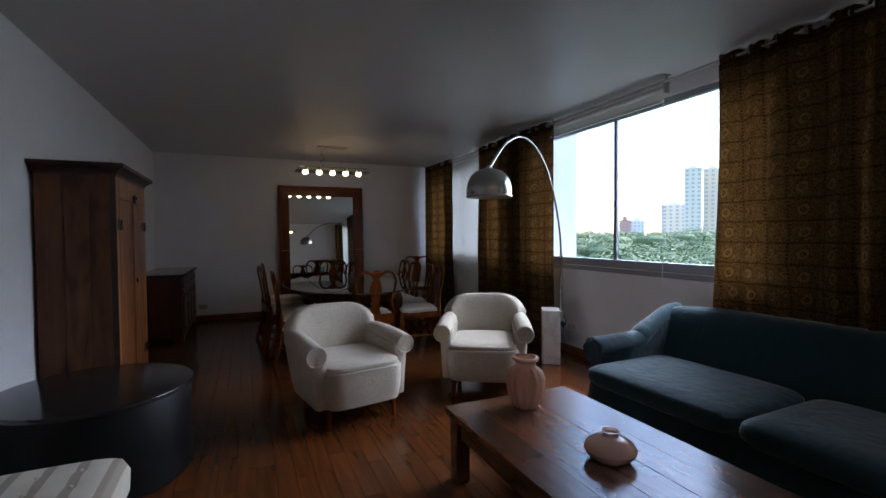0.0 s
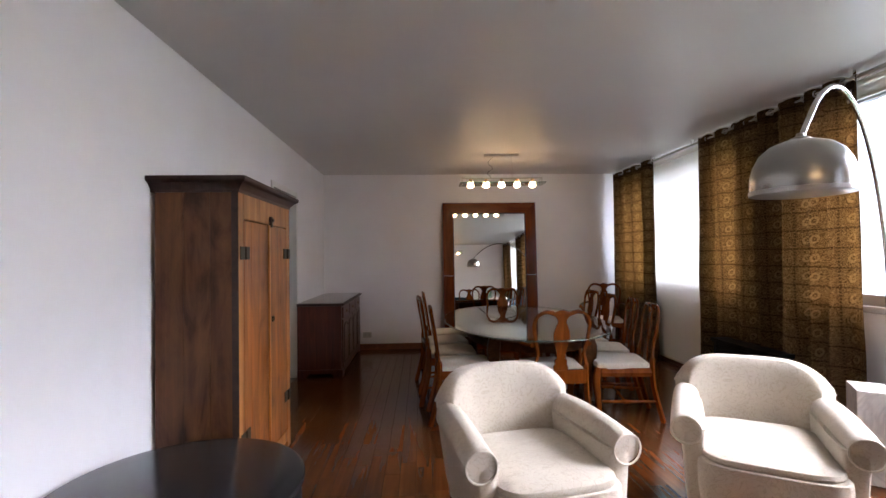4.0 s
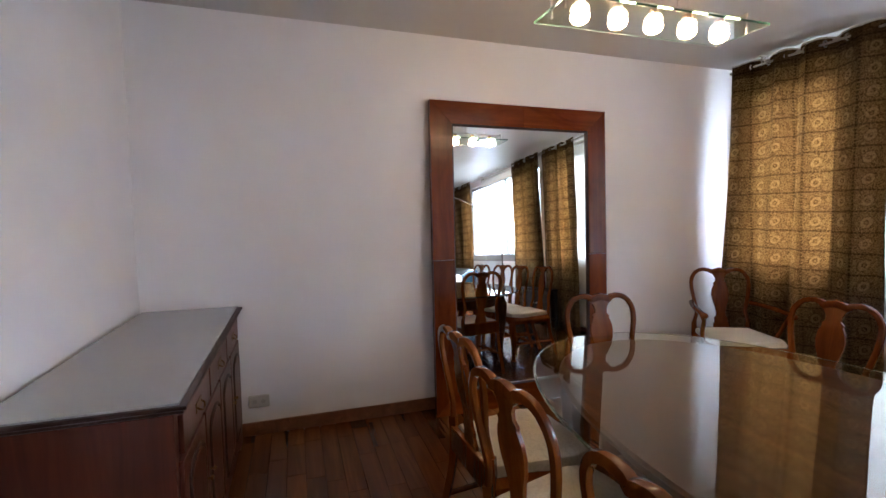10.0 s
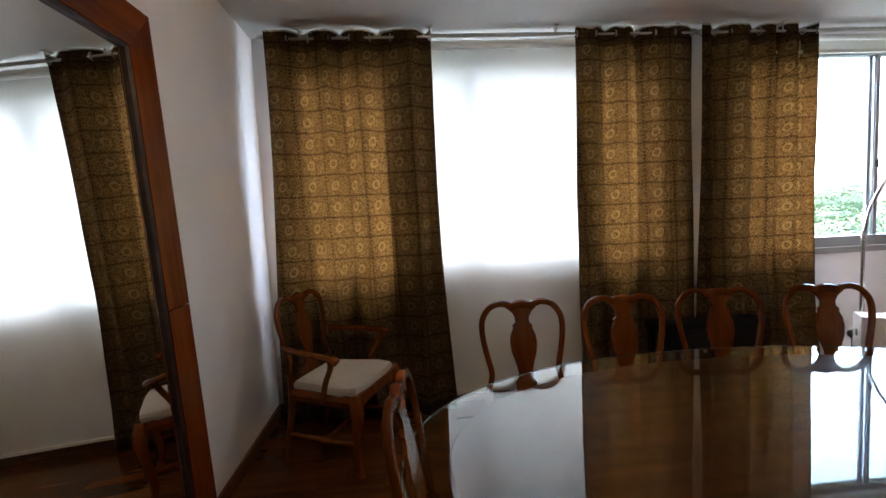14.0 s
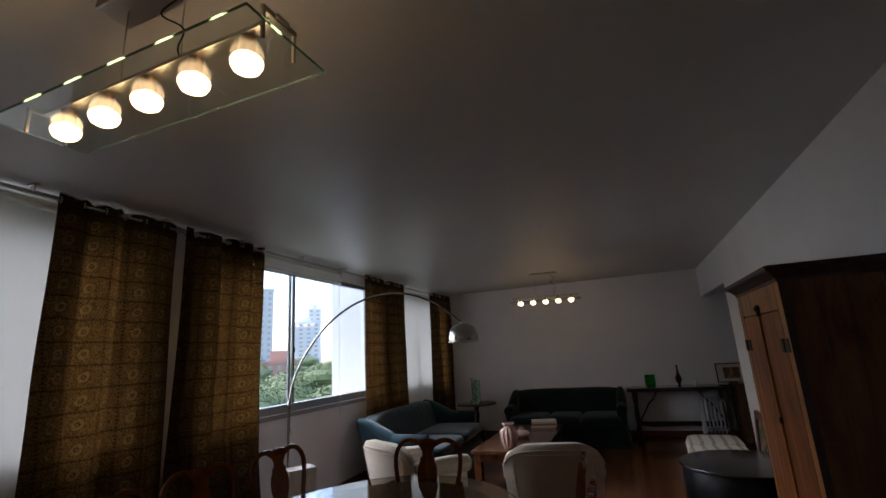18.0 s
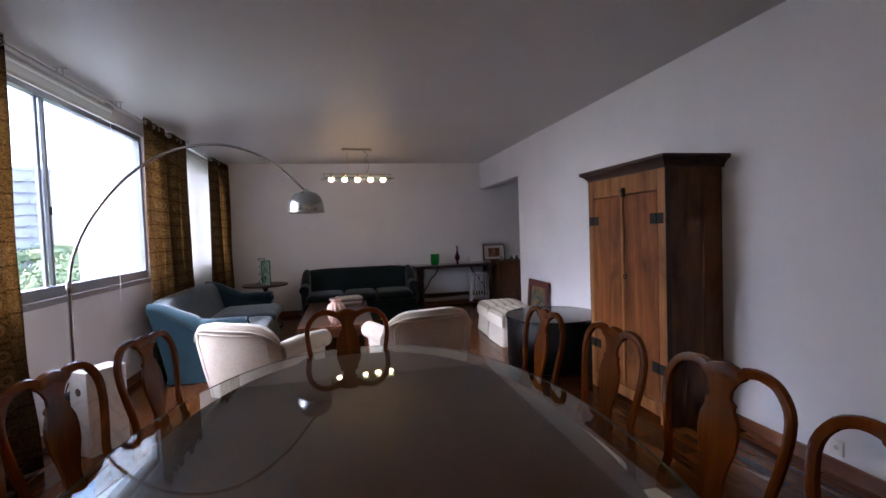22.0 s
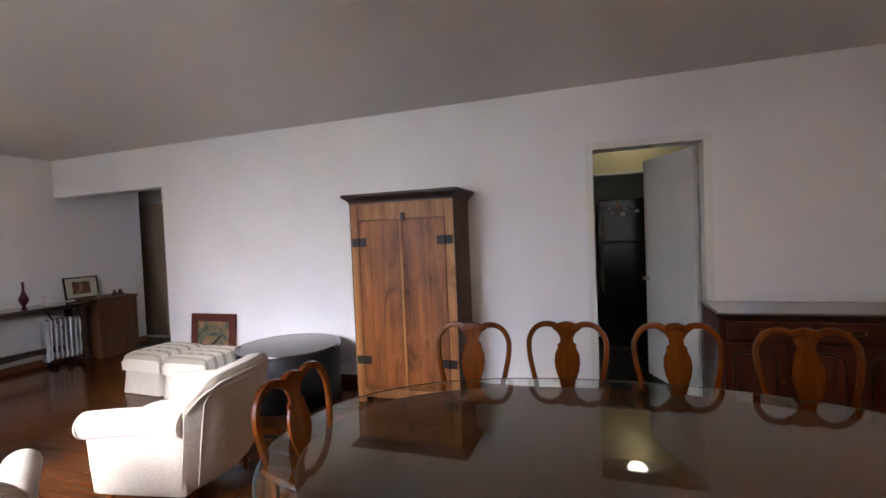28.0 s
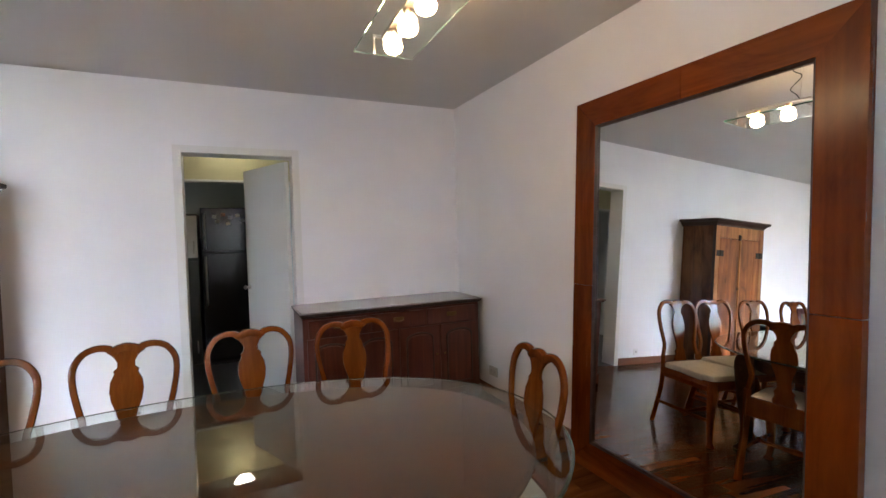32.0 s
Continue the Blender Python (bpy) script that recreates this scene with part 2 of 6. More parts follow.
MARBLE = mat("white_marble", (0.78, 0.76, 0.74), 0.25)
k = Nodes(MARBLE)
vec = k.coords()
vein = k.ramp(k.noise(vec, 2.5, 5, 0.55, 2.0), [(0.44, (0.72, 0.68, 0.63)), (0.5, (0.45, 0.42, 0.39)), (0.56, (0.72, 0.68, 0.63))])
k.color(k.mix(0.5, (0.74, 0.71, 0.67), vein))


def glass(name, color=(1, 1, 1), rough=0.0, ior=1.45):
    m = mat(name, color, rough)
    m.node_tree.nodes["Principled BSDF"].inputs["Transmission Weight"].default_value = 1.0
    m.node_tree.nodes["Principled BSDF"].inputs["IOR"].default_value = ior
    return m


GLASS = glass("clear_glass", (0.97, 1.0, 0.98))
TABLEGLASS = glass("table_glass", (0.90, 0.97, 0.93), 0.0, 1.34)
# opaque grey: the wall's reflection in the sideboard glass is put into this colour
REFLECTGLASS = mat("reflection_grey_glass", (0.34, 0.34, 0.355), 0.07, spec=0.8)
PINKGLASS = mat("pink_frosted_glass", (0.93, 0.66, 0.54), 0.22)
PINKGLASS.node_tree.nodes["Principled BSDF"].inputs["Transmission Weight"].default_value = 0.58
GREENGLASS = glass("green_glass", (0.06, 0.55, 0.16))
PURPLEGLASS = glass("purple_glass", (0.35, 0.03, 0.14))
PALEEDGE = mat("pale_green_glass_edge", (0.22, 0.31, 0.26), 0.1, spec=0.5)
PALEEDGE.node_tree.nodes["Principled BSDF"].inputs["Transmission Weight"].default_value = 0.75
GREENEDGE = mat("green_glass_edge", (0.16, 0.62, 0.36), 0.12, spec=0.8)
GREENEDGE.node_tree.nodes["Principled BSDF"].inputs["Transmission Weight"].default_value = 0.7
AQUAGLASS = glass("aqua_glass", (0.72, 0.92, 0.86))
MIRROR = mat("mirror_silver", (0.90, 0.91, 0.90), 0.0, 1.0)


def glow(name, color, strength):
    m = mat(name, color, 0.4)
    b = m.node_tree.nodes["Principled BSDF"]
    b.inputs["Emission Color"].default_value = (*color, 1)
    b.inputs["Emission Strength"].default_value = strength
    return m


BULB = glow("lit_bulb", (1.0, 0.66, 0.32), 2.0)
KITCHENBULB = glow("kitchen_tube", (1.0, 0.93, 0.66), 1.2)


def sheer(name, color, amount):
    """A cloth that lets part of the light through."""
    m = mat(name, color, 0.9, spec=0.1)
    k = Nodes(m)
    tr = k.n("ShaderNodeBsdfTranslucent")
    mx = k.n("ShaderNodeMixShader")
    mx.inputs[0].default_value = amount
    tr.inputs["Color"].default_value = (*color, 1)
    k.l(k.b.outputs[0], mx.inputs[1])
    k.l(tr.outputs[0], mx.inputs[2])
    k.l(mx.outputs[0], k.t.nodes["Material Output"].inputs["Surface"])
    return m, k, tr


BLIND, k, _ = sheer("roller_blind_cloth", (0.86, 0.87, 0.83), 0.115)
k.bump(k.noise(k.coords((1, 1, 0.2)), 500, 2), 0.2, 0.0006)
CURTAIN, k, tr = sheer("gold_brown_curtain", (0.3, 0.2, 0.08), 0.40)
uv = k.n("ShaderNodeUVMap")
uv.uv_map = "cloth"
sep = k.n("ShaderNodeSeparateXYZ")
k.l(uv.outputs[0], sep.inputs[0])


def cell(out, size):
    return k.math("FRACT", k.math("DIVIDE", out, size))


# squares of scrolled medallions, parted by dashed seams, with double hems
warp = k.math("MULTIPLY_ADD", k.noise(uv.outputs[0], 9, 2), 0.014)
warp.node.inputs[2].default_value = -0.007
cu, cv = cell(sep.outputs[0], 0.20), cell(k.math("ADD", sep.outputs[1], warp), 0.14)
du, dv = k.math("ABSOLUTE", k.math("SUBTRACT", cu, 0.5)), k.math("ABSOLUTE", k.math("SUBTRACT", cv, 0.5))
eu = k.math("DIVIDE", k.math("SUBTRACT", cu, 0.60), 0.20)
ev = k.math("DIVIDE", k.math("SUBTRACT", cv, 0.48), 0.30)
leaf = k.math("SQRT", k.math("ADD", k.math("MULTIPLY", eu, eu), k.math("MULTIPLY", ev, ev)))
leaf = k.math("ADD", leaf, k.math("MULTIPLY", k.math("MULTIPLY", eu, ev), 0.35))
paisley = k.ramp(leaf, [(0.0, (0.75, 0.75, 0.75)), (0.30, (0.25, 0.25, 0.25)), (0.45, (0.9, 0.9, 0.9)), (0.72, (0.85, 0.85, 0.85)), (0.85, (0.30, 0.30, 0.30)), (1.0, (0.5, 0.5, 0.5))])
scroll = k.noise(uv.outputs[0], 70, 3, 0.65, 2.6)
pat = k.mix(0.21, scroll, paisley)
gold = k.ramp(pat, [(0.37, (0.075, 0.043, 0.020)), (0.47, (0.27, 0.172, 0.078)), (0.59, (0.62, 0.455, 0.24))])
dots = k.math("GREATER_THAN", k.math("SINE", k.math("MULTIPLY", sep.outputs[1], 2 * math.pi / 0.024)), 0.1)
dash = k.math("GREATER_THAN", k.math("SINE", k.math("MULTIPLY", sep.outputs[0], 2 * math.pi / 0.021)), -0.6)
seam = k.math("MAXIMUM", k.math("MULTIPLY", k.math("GREATER_THAN", du, 0.465), dots), k.math("MULTIPLY", k.math("GREATER_THAN", dv, 0.468), dash))
wide = k.math("MAXIMUM", k.math("MULTIPLY", k.math("GREATER_THAN", du, 0.40), 0.35), k.math("MULTIPLY", k.math("GREATER_THAN", dv, 0.44), 0.8))
gold = k.mix(k.math("MULTIPLY", wide, 0.34), gold, (0.15, 0.085, 0.04))
gold = k.mix(k.math("MULTIPLY", seam, 0.6), gold, (0.03, 0.017, 0.010))
header = k.math("MAXIMUM", k.math("GREATER_THAN", sep.outputs[1], 2.475), k.math("LESS_THAN", sep.outputs[1], 0.10))
gold = k.mix(k.math("MULTIPLY", header, 0.45), gold, (0.045, 0.026, 0.014))
k.color(k.mix(1.0, gold, (0.30, 0.26, 0.25), "MULTIPLY"))
k.l(gold, tr.inputs["Color"])
k.bump(k.mix(0.5, scroll, k.noise(uv.outputs[0], 900, 2)), 0.3, 0.0015)


# ---- mesh helpers ----
def box_bm(bm, x0, x1, y0, y1, z0, z1, bevel=0.0):
    made = bmesh.ops.create_cube(bm, size=1.0)["verts"]
    bmesh.ops.scale(bm, verts=made, vec=(x1 - x0, y1 - y0, z1 - z0))
    bmesh.ops.translate(bm, verts=made, vec=((x0 + x1) / 2, (y0 + y1) / 2, (z0 + z1) / 2))
    if bevel:
        edges = list({e for v in made for e in v.link_edges})
        bmesh.ops.bevel(bm, geom=edges, offset=bevel, segments=2, profile=0.6, affect="EDGES")
    return bm


def mesh_of(bm, name, material, smooth=False):
    me = bpy.data.meshes.new(name)
    bmesh.ops.recalc_face_normals(bm, faces=bm.faces)
    bm.to_mesh(me)
    bm.free()
    for m in material if isinstance(material, (list, tuple)) else [material]:
        me.materials.append(m)
    if smooth:
        me.polygons.foreach_set("use_smooth", [True] * len(me.polygons))
        me.set_sharp_from_angle(angle=radians(40))
    return me


def part(name, bm, material, parent, label="", smooth=False):
    """One mesh object under a thing or under a part."""
    ob = new(name, mesh_of(bm, name, material, smooth))
    ob.parent = parent
    if label:
        ob["label"] = label
    return ob


def thing(name, label, category, m=None, group="", kind=""):
    """An empty at the thing's base that its parts hang under."""
    ob = new(name)
    ob.empty_display_size = 0.05
    if m is not None:
        ob.matrix_world = m
    return tagged(ob, label, category, group, kind)


def box(x0, x1, y0, y1, z0, z1, bevel=0.0):
    return box_bm(bmesh.new(), x0, x1, y0, y1, z0, z1, bevel)


def structure(name, bm, material, label, category="", smooth=False):
    ob = new(name, mesh_of(bm, name, material, smooth))
    return tagged(ob, label, category, "", "structure")


# ---- the room ----
W, Y0, Y1, H = 4.58, 0.0, 9.0, 2.62
OPEN_N, OPEN_Z = 1.90, 2.145
DOOR_S, DOOR_N, DOOR_Z = 6.66, 7.485, 2.10
SILL, HEAD = 0.98, 2.49
WINDOWS = ((0.25, 2.30), (2.75, 5.65), (6.20, 8.78))

bm = bmesh.new()
box_bm(bm, -0.15, W, Y0 - 0.15, Y1, -0.15, -0.012)
box_bm(bm, -1.85, -0.15, Y0 - 3.0, 2.6, -0.15, -0.012)
box_bm(bm, -2.65, -0.15, 5.0, Y1, -0.15, -0.012)
floor = structure("floor", bm, FLOORW, "dark reddish brown polished hardwood strip floor", "floor")
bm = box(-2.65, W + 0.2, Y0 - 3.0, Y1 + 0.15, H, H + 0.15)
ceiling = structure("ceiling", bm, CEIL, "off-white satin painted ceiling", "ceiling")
# left wall, cut for the hall and the kitchen door
bm = bmesh.new()
box_bm(bm, -0.15, 0, OPEN_N, DOOR_S, 0, H)
box_bm(bm, -0.15, 0, DOOR_N, Y1, 0, H)
box_bm(bm, -0.15, 0, DOOR_S, DOOR_N, DOOR_Z, H)
box_bm(bm, -0.15, 0, Y0, OPEN_N, OPEN_Z, H)
structure("wall_west", bm, WALL, "white painted plaster wall", "wall")
structure("wall_north", box(-2.65, W + 0.18, Y1, Y1 + 0.15, -0.15, H), WALL, "white painted plaster wall behind the mirror", "wall")
structure("wall_south", box(-1.15, W, Y0 - 0.15, Y0, -0.0115, H), WALL, "white painted plaster wall behind the sofa", "wall")
bm = bmesh.new()
ys = [Y0]
for a, b in WINDOWS:
    box_bm(bm, W, W + 0.18, ys[-1], a, -0.15, H)
    box_bm(bm, W, W + 0.18, a, b, -0.15, SILL)
    box_bm(bm, W, W + 0.18, a, b, HEAD, H)
    ys.append(b)
box_bm(bm, W, W + 0.18, ys[-1], Y1, -0.15, H)
structure("wall_east", bm, WALL, "white painted window wall", "wall")
# hall and kitchen behind the openings
structure("wall_storeys_below", box(-2.65, W + 0.18, Y0 - 3.0, Y1 + 0.15, -16.0, -0.16), WALL, "plain painted storeys of the building below the flat", "wall")
structure("wall_hall_west", box(-1.65, -1.50, Y0 - 3, 2.6, 0, H), WALL, "white painted hall wall", "wall")
structure("wall_hall_north", box(-1.50, -0.15, 2.45, 2.6, 0, H), WALL, "white painted hall wall", "wall")
structure("wall_hall_south", box(-1.50, -1.15, Y0 - 3.0, Y0 - 2.85, 0, H), WALL, "white painted end wall of the hall", "wall")
structure("wall_hall_east", box(-1.15, -1.0, Y0 - 2.85, Y0 - 0.15, 0, H), WALL, "white painted hall wall", "wall")
KWALL = paint("kitchen_wall_paint", (0.64, 0.73, 0.74), 0.5)
structure("wall_kitchen_west", box(-2.55, -2.4, 5.0, Y1, 0, H), KWALL, "pale blue kitchen wall", "wall")
structure("wall_kitchen_south", box(-2.4, -0.15, 5.0, 5.15, 0, H), WALL, "pale kitchen wall", "wall")


# ---- shape helpers ----
def ring(c, u, v, ru, rv, seg, power=2.0):
    """A closed ring of points round c in the plane of u and v; power 2 is an ellipse, more is squarer."""
    out = []
    for i in range(seg):
        a = 2 * math.pi * i / seg
        ca, sa = math.cos(a), math.sin(a)
        out.append(c + u * (ru * math.copysign(abs(ca) ** (2 / power), ca)) + v * (rv * math.copysign(abs(sa) ** (2 / power), sa)))
    return out


def loft(bm, rings, closed=False, cap=True):
    """Skins rings of equal count."""
    vs = [[bm.verts.new(p) for p in r] for r in rings]
    n = len(vs[0])
    pairs = list(zip(vs, vs[1:])) + ([(vs[-1], vs[0])] if closed else [])
    for a, b in pairs:
        for i in range(n):
            bm.faces.new((a[i], a[(i + 1) % n], b[(i + 1) % n], b[i]))
    if cap and not closed:
        bm.faces.new(list(reversed(vs[0])))
        bm.faces.new(vs[-1])
    return bm


def tube(bm, points, radii, seg=8, flat=1.0, side=None, power=2.0, closed=False):
    """Sweeps a ring along points. flat scales it across the side direction."""
    pts = [Vector(p) for p in points]
    if not isinstance(radii, (list, tuple)):
        radii = [radii] * len(pts)
    rings, u = [], None
    for i, p in enumerate(pts):
        a, b = pts[max(i - 1, 0)], pts[min(i + 1, len(pts) - 1)]
        if closed:
            a, b = pts[i - 1], pts[(i + 1) % len(pts)]
        d = (b - a).normalized()
        if side is not None:
            u = Vector(side)
        elif u is None:
            u = Vector((1, 0, 0)) if abs(d.x) < 0.8 else Vector((0, 1, 0))
        u = (u - d * u.dot(d)).normalized()
        rings.append(ring(p, u, d.cross(u), radii[i] * flat, radii[i], seg, power))
    return loft(bm, rings, closed=closed)


def smooth_path(points, steps=6):
    """A Catmull-Rom curve through points."""
    p = [Vector(q) for q in points]
    out = []
    for i in range(len(p) - 1):
        a, b, c, d = p[max(i - 1, 0)], p[i], p[i + 1], p[min(i + 2, len(p) - 1)]
        for k in range(steps):
            t = k / steps
            out.append(0.5 * ((2 * b) + (c - a) * t + (2 * a - 5 * b + 4 * c - d) * t * t + (3 * b - a - 3 * c + d) * t ** 3))
    return out + [p[-1]]


def lathe(bm, profile, seg=24, ripple=0.0, lobes=12, thick=0.0):
    """Turns (radius, z) pairs about the z axis."""
    if thick:
        profile = list(profile) + [(max(r - thick, 0.001), z + (thick if k == 0 else 0)) for k, (r, z) in reversed(list(enumerate(profile)))]
    rings = []
    for r, z in profile:
        rings.append([Vector(((r * (1 + ripple * math.cos(lobes * a))) * math.cos(a), (r * (1 + ripple * math.cos(lobes * a))) * math.sin(a), z))
                      for a in [2 * math.pi * i / seg for i in range(seg)]])
    return loft(bm, rings)


def prism(bm, outline, depth, at=0.0, axis="y", bend=None):
    """Extrudes a closed outline of (a, z) pairs along an axis; bend(z) shifts it along that axis."""
    def p(a, z, d):
        d += bend(z) if bend else 0.0
        return Vector((a, d, z)) if axis == "y" else Vector((d, a, z)) if axis == "x" else Vector((a, z, d))
    lo = [bm.verts.new(p(a, z, at)) for a, z in outline]
    hi = [bm.verts.new(p(a, z, at + depth)) for a, z in outline]
    n = len(outline)
    for i in range(n):
        bm.faces.new((lo[i], lo[(i + 1) % n], hi[(i + 1) % n], hi[i]))
    bm.faces.new(lo)
    bm.faces.new(list(reversed(hi)))
    return bm


def pillow(bm, x0, x1, y0, y1, z0, z1, power=5.0, puff=0.25, rows=10, seg=40):
    """A stuffed cushion: square in plan, rounded at its edges, swelling to the middle of its top."""
    cx, cy, cz = (x0 + x1) / 2, (y0 + y1) / 2, (z0 + z1) / 2
    rings = []
    for i in range(1, rows):
        th = -math.pi / 2 + math.pi * i / rows
        c, s = math.cos(th), math.sin(th)
        k = abs(c) ** 0.35
        z = cz + (z1 - z0) / 2 * math.copysign(abs(s) ** 0.7, s) + (puff * (z1 - z0) * (1 - k) if s > 0 else 0)
        rings.append(ring(Vector((cx, cy, z)), Vector((1, 0, 0)), Vector((0, 1, 0)), (x1 - x0) / 2 * k, (y1 - y0) / 2 * k, seg, power))
    return loft(bm, rings)


def turn(bm, m):
    bmesh.ops.transform(bm, matrix=m, verts=bm.verts)
    return bm


# ---- windows, blinds, curtains, doors ----
def window(name, a, b, mullions):
    """A grey aluminium sliding window with its sill, in the wall's opening."""
    win = tagged(new(name), "grey aluminium sliding window with clear panes", "window", "", "structure")
    win.location = (0, 0, 0)
    x0, x1 = W + 0.03, W + 0.09
    part("window_frame", box(x0, x1, a, a + 0.05, SILL, HEAD, 0.004), ALU, win)
    part("window_frame", box(x0, x1, b - 0.05, b, SILL, HEAD, 0.004), ALU, win)
    part("window_frame", box(x0, x1, a + 0.05, b - 0.05, HEAD - 0.05, HEAD, 0.004), ALU, win)
    part("window_frame", box(x0 - 0.02, x1, a + 0.05, b - 0.05, SILL + 0.002, SILL + 0.09, 0.004), ALU, win)
    part("window_sill", box(W - 0.03, x0 - 0.022, a - 0.02, b + 0.02, SILL - 0.035, SILL + 0.012, 0.005), SILLM, win, "grey stone sill")
    edges = [a + 0.05] + list(mullions) + [b - 0.05]
    for i, y in enumerate(mullions):
        bar = part("mullion", box(x0 + 0.004, x0 + 0.03, y - 0.032, y - 0.002, SILL + 0.09, HEAD - 0.05, 0.003), ALU, win)
        part("mullion", box(x0 + 0.032, x1 - 0.004, y + 0.002, y + 0.032, SILL + 0.09, HEAD - 0.05, 0.003), ALU, win)
        part("latch", box(-0.012, 0.0, -0.01, 0.01, -0.03, 0.03, 0.003), CORD, bar).location = (x0 + 0.004, y - 0.017, 1.62)
    for i, (c, d) in enumerate(zip(edges, edges[1:])):
        xx = x0 + (0.018 if i % 2 == 0 else 0.044)
        pane = part("pane", box(xx, xx + 0.005, c - 0.02, d + 0.02, SILL + 0.07, HEAD - 0.03), GLASS, win)
        pane.visible_shadow = False
    return win


window("window_1", *WINDOWS[0], [1.3])
window("window_2", *WINDOWS[1], [4.37])
window("window_3", *WINDOWS[2], [7.55])


def roller_blind(y0, y1, bottom, label):
    t = thing("roller_blind", label, "blind", pose(W - 0.092, 0, 0), "roller blinds")
    tub = bmesh.new()
    tube(tub, [(0, y0, 2.525), (0, y1, 2.525)], 0.028, 14)
    part("roller_tube", tub, BLIND, t, smooth=True)
    sheet = bmesh.new()
    n = 10
    rows = []
    for z in (bottom, 1.3, 1.9, 2.5):
        rows.append([sheet.verts.new((0.016 if bottom < 2 else -0.030, y0 + (y1 - y0) * i / n, max(z, bottom))) for i in range(n + 1)])
    rows = [rows[0]] + [r for r in rows[1:] if r[0].co.z > bottom + 0.02]
    for r, q in zip(rows, rows[1:]):
        for i in range(n):
            sheet.faces.new((r[i], r[i + 1], q[i + 1], q[i]))
    part("blind_cloth", sheet, BLIND, t)
    part("bottom_bar", box(0.006, 0.026, y0, y1, bottom - 0.02, bottom + 0.004, 0.004), PLASTIC, t).location = (0, 0, 0) if bottom < 2 else (-0.046, 0, 0)
    for y in (y0 - 0.012, y1):
        part("bracket", box(-0.03, 0.03, y, y + 0.012, 2.49, H - 0.004, 0.003), STEEL, t)
    if bottom > 2:
        cord = bmesh.new()
        tube(cord, [(-0.01, y0 + 0.01, 2.50), (-0.012, y0 + 0.01, 1.6), (-0.008, y0 + 0.012, 0.86)], 0.0028, 6)
        part("pull_cord", cord, WHITEP, t, "white pull cord")
    return t


roller_blind(6.65, 8.12, 0.10, "white translucent roller blind drawn down to the floor")
roller_blind(3.67, 5.35, 2.43, "white roller blind rolled up over the clear window")
roller_blind(0.55, 2.25, 0.10, "white translucent roller blind drawn down beside the sofa")


def curtain_rod(y0, y1):
    t = thing("curtain_rod", "double chrome curtain rod fixed under the ceiling", "curtain rod", pose(0, 0, 0))
    for x, z in ((W - 0.165, 2.555), (W - 0.13, 2.578)):
        b = bmesh.new()
        tube(b, [(x, y0, z), (x, y1, z)], 0.0085, 10)
        part("rod", b, STEEL, t, smooth=True)
        for y in (y0, y1):
            f = bmesh.new()
            tube(f, [(x, y - 0.02, z), (x, y - 0.012, z), (x, y + 0.012, z), (x, y + 0.02, z)], [0.006, 0.016, 0.016, 0.006], 10)
            part("finial", f, STEEL, t, smooth=True)
    y = y0 + 0.15
    while y < y1:
        b = bmesh.new()
        tube(b, [(W - 0.165, y, 2.545), (W - 0.165, y, H - 0.006)], 0.005, 8)
        tube(b, [(W - 0.13, y, 2.57), (W - 0.13, y, H - 0.006)], 0.005, 8)
        box_bm(b, W - 0.185, W - 0.11, y - 0.012, y + 0.012, H - 0.008, H - 0.001)
        part("bracket", b, STEEL, t)
        y += 0.85


curtain_rod(0.02, 2.55)
curtain_rod(2.62, 5.85)
curtain_rod(5.95, 8.90)


TAPE = mat("pale_heading_tape", (0.72, 0.70, 0.64), 0.6)


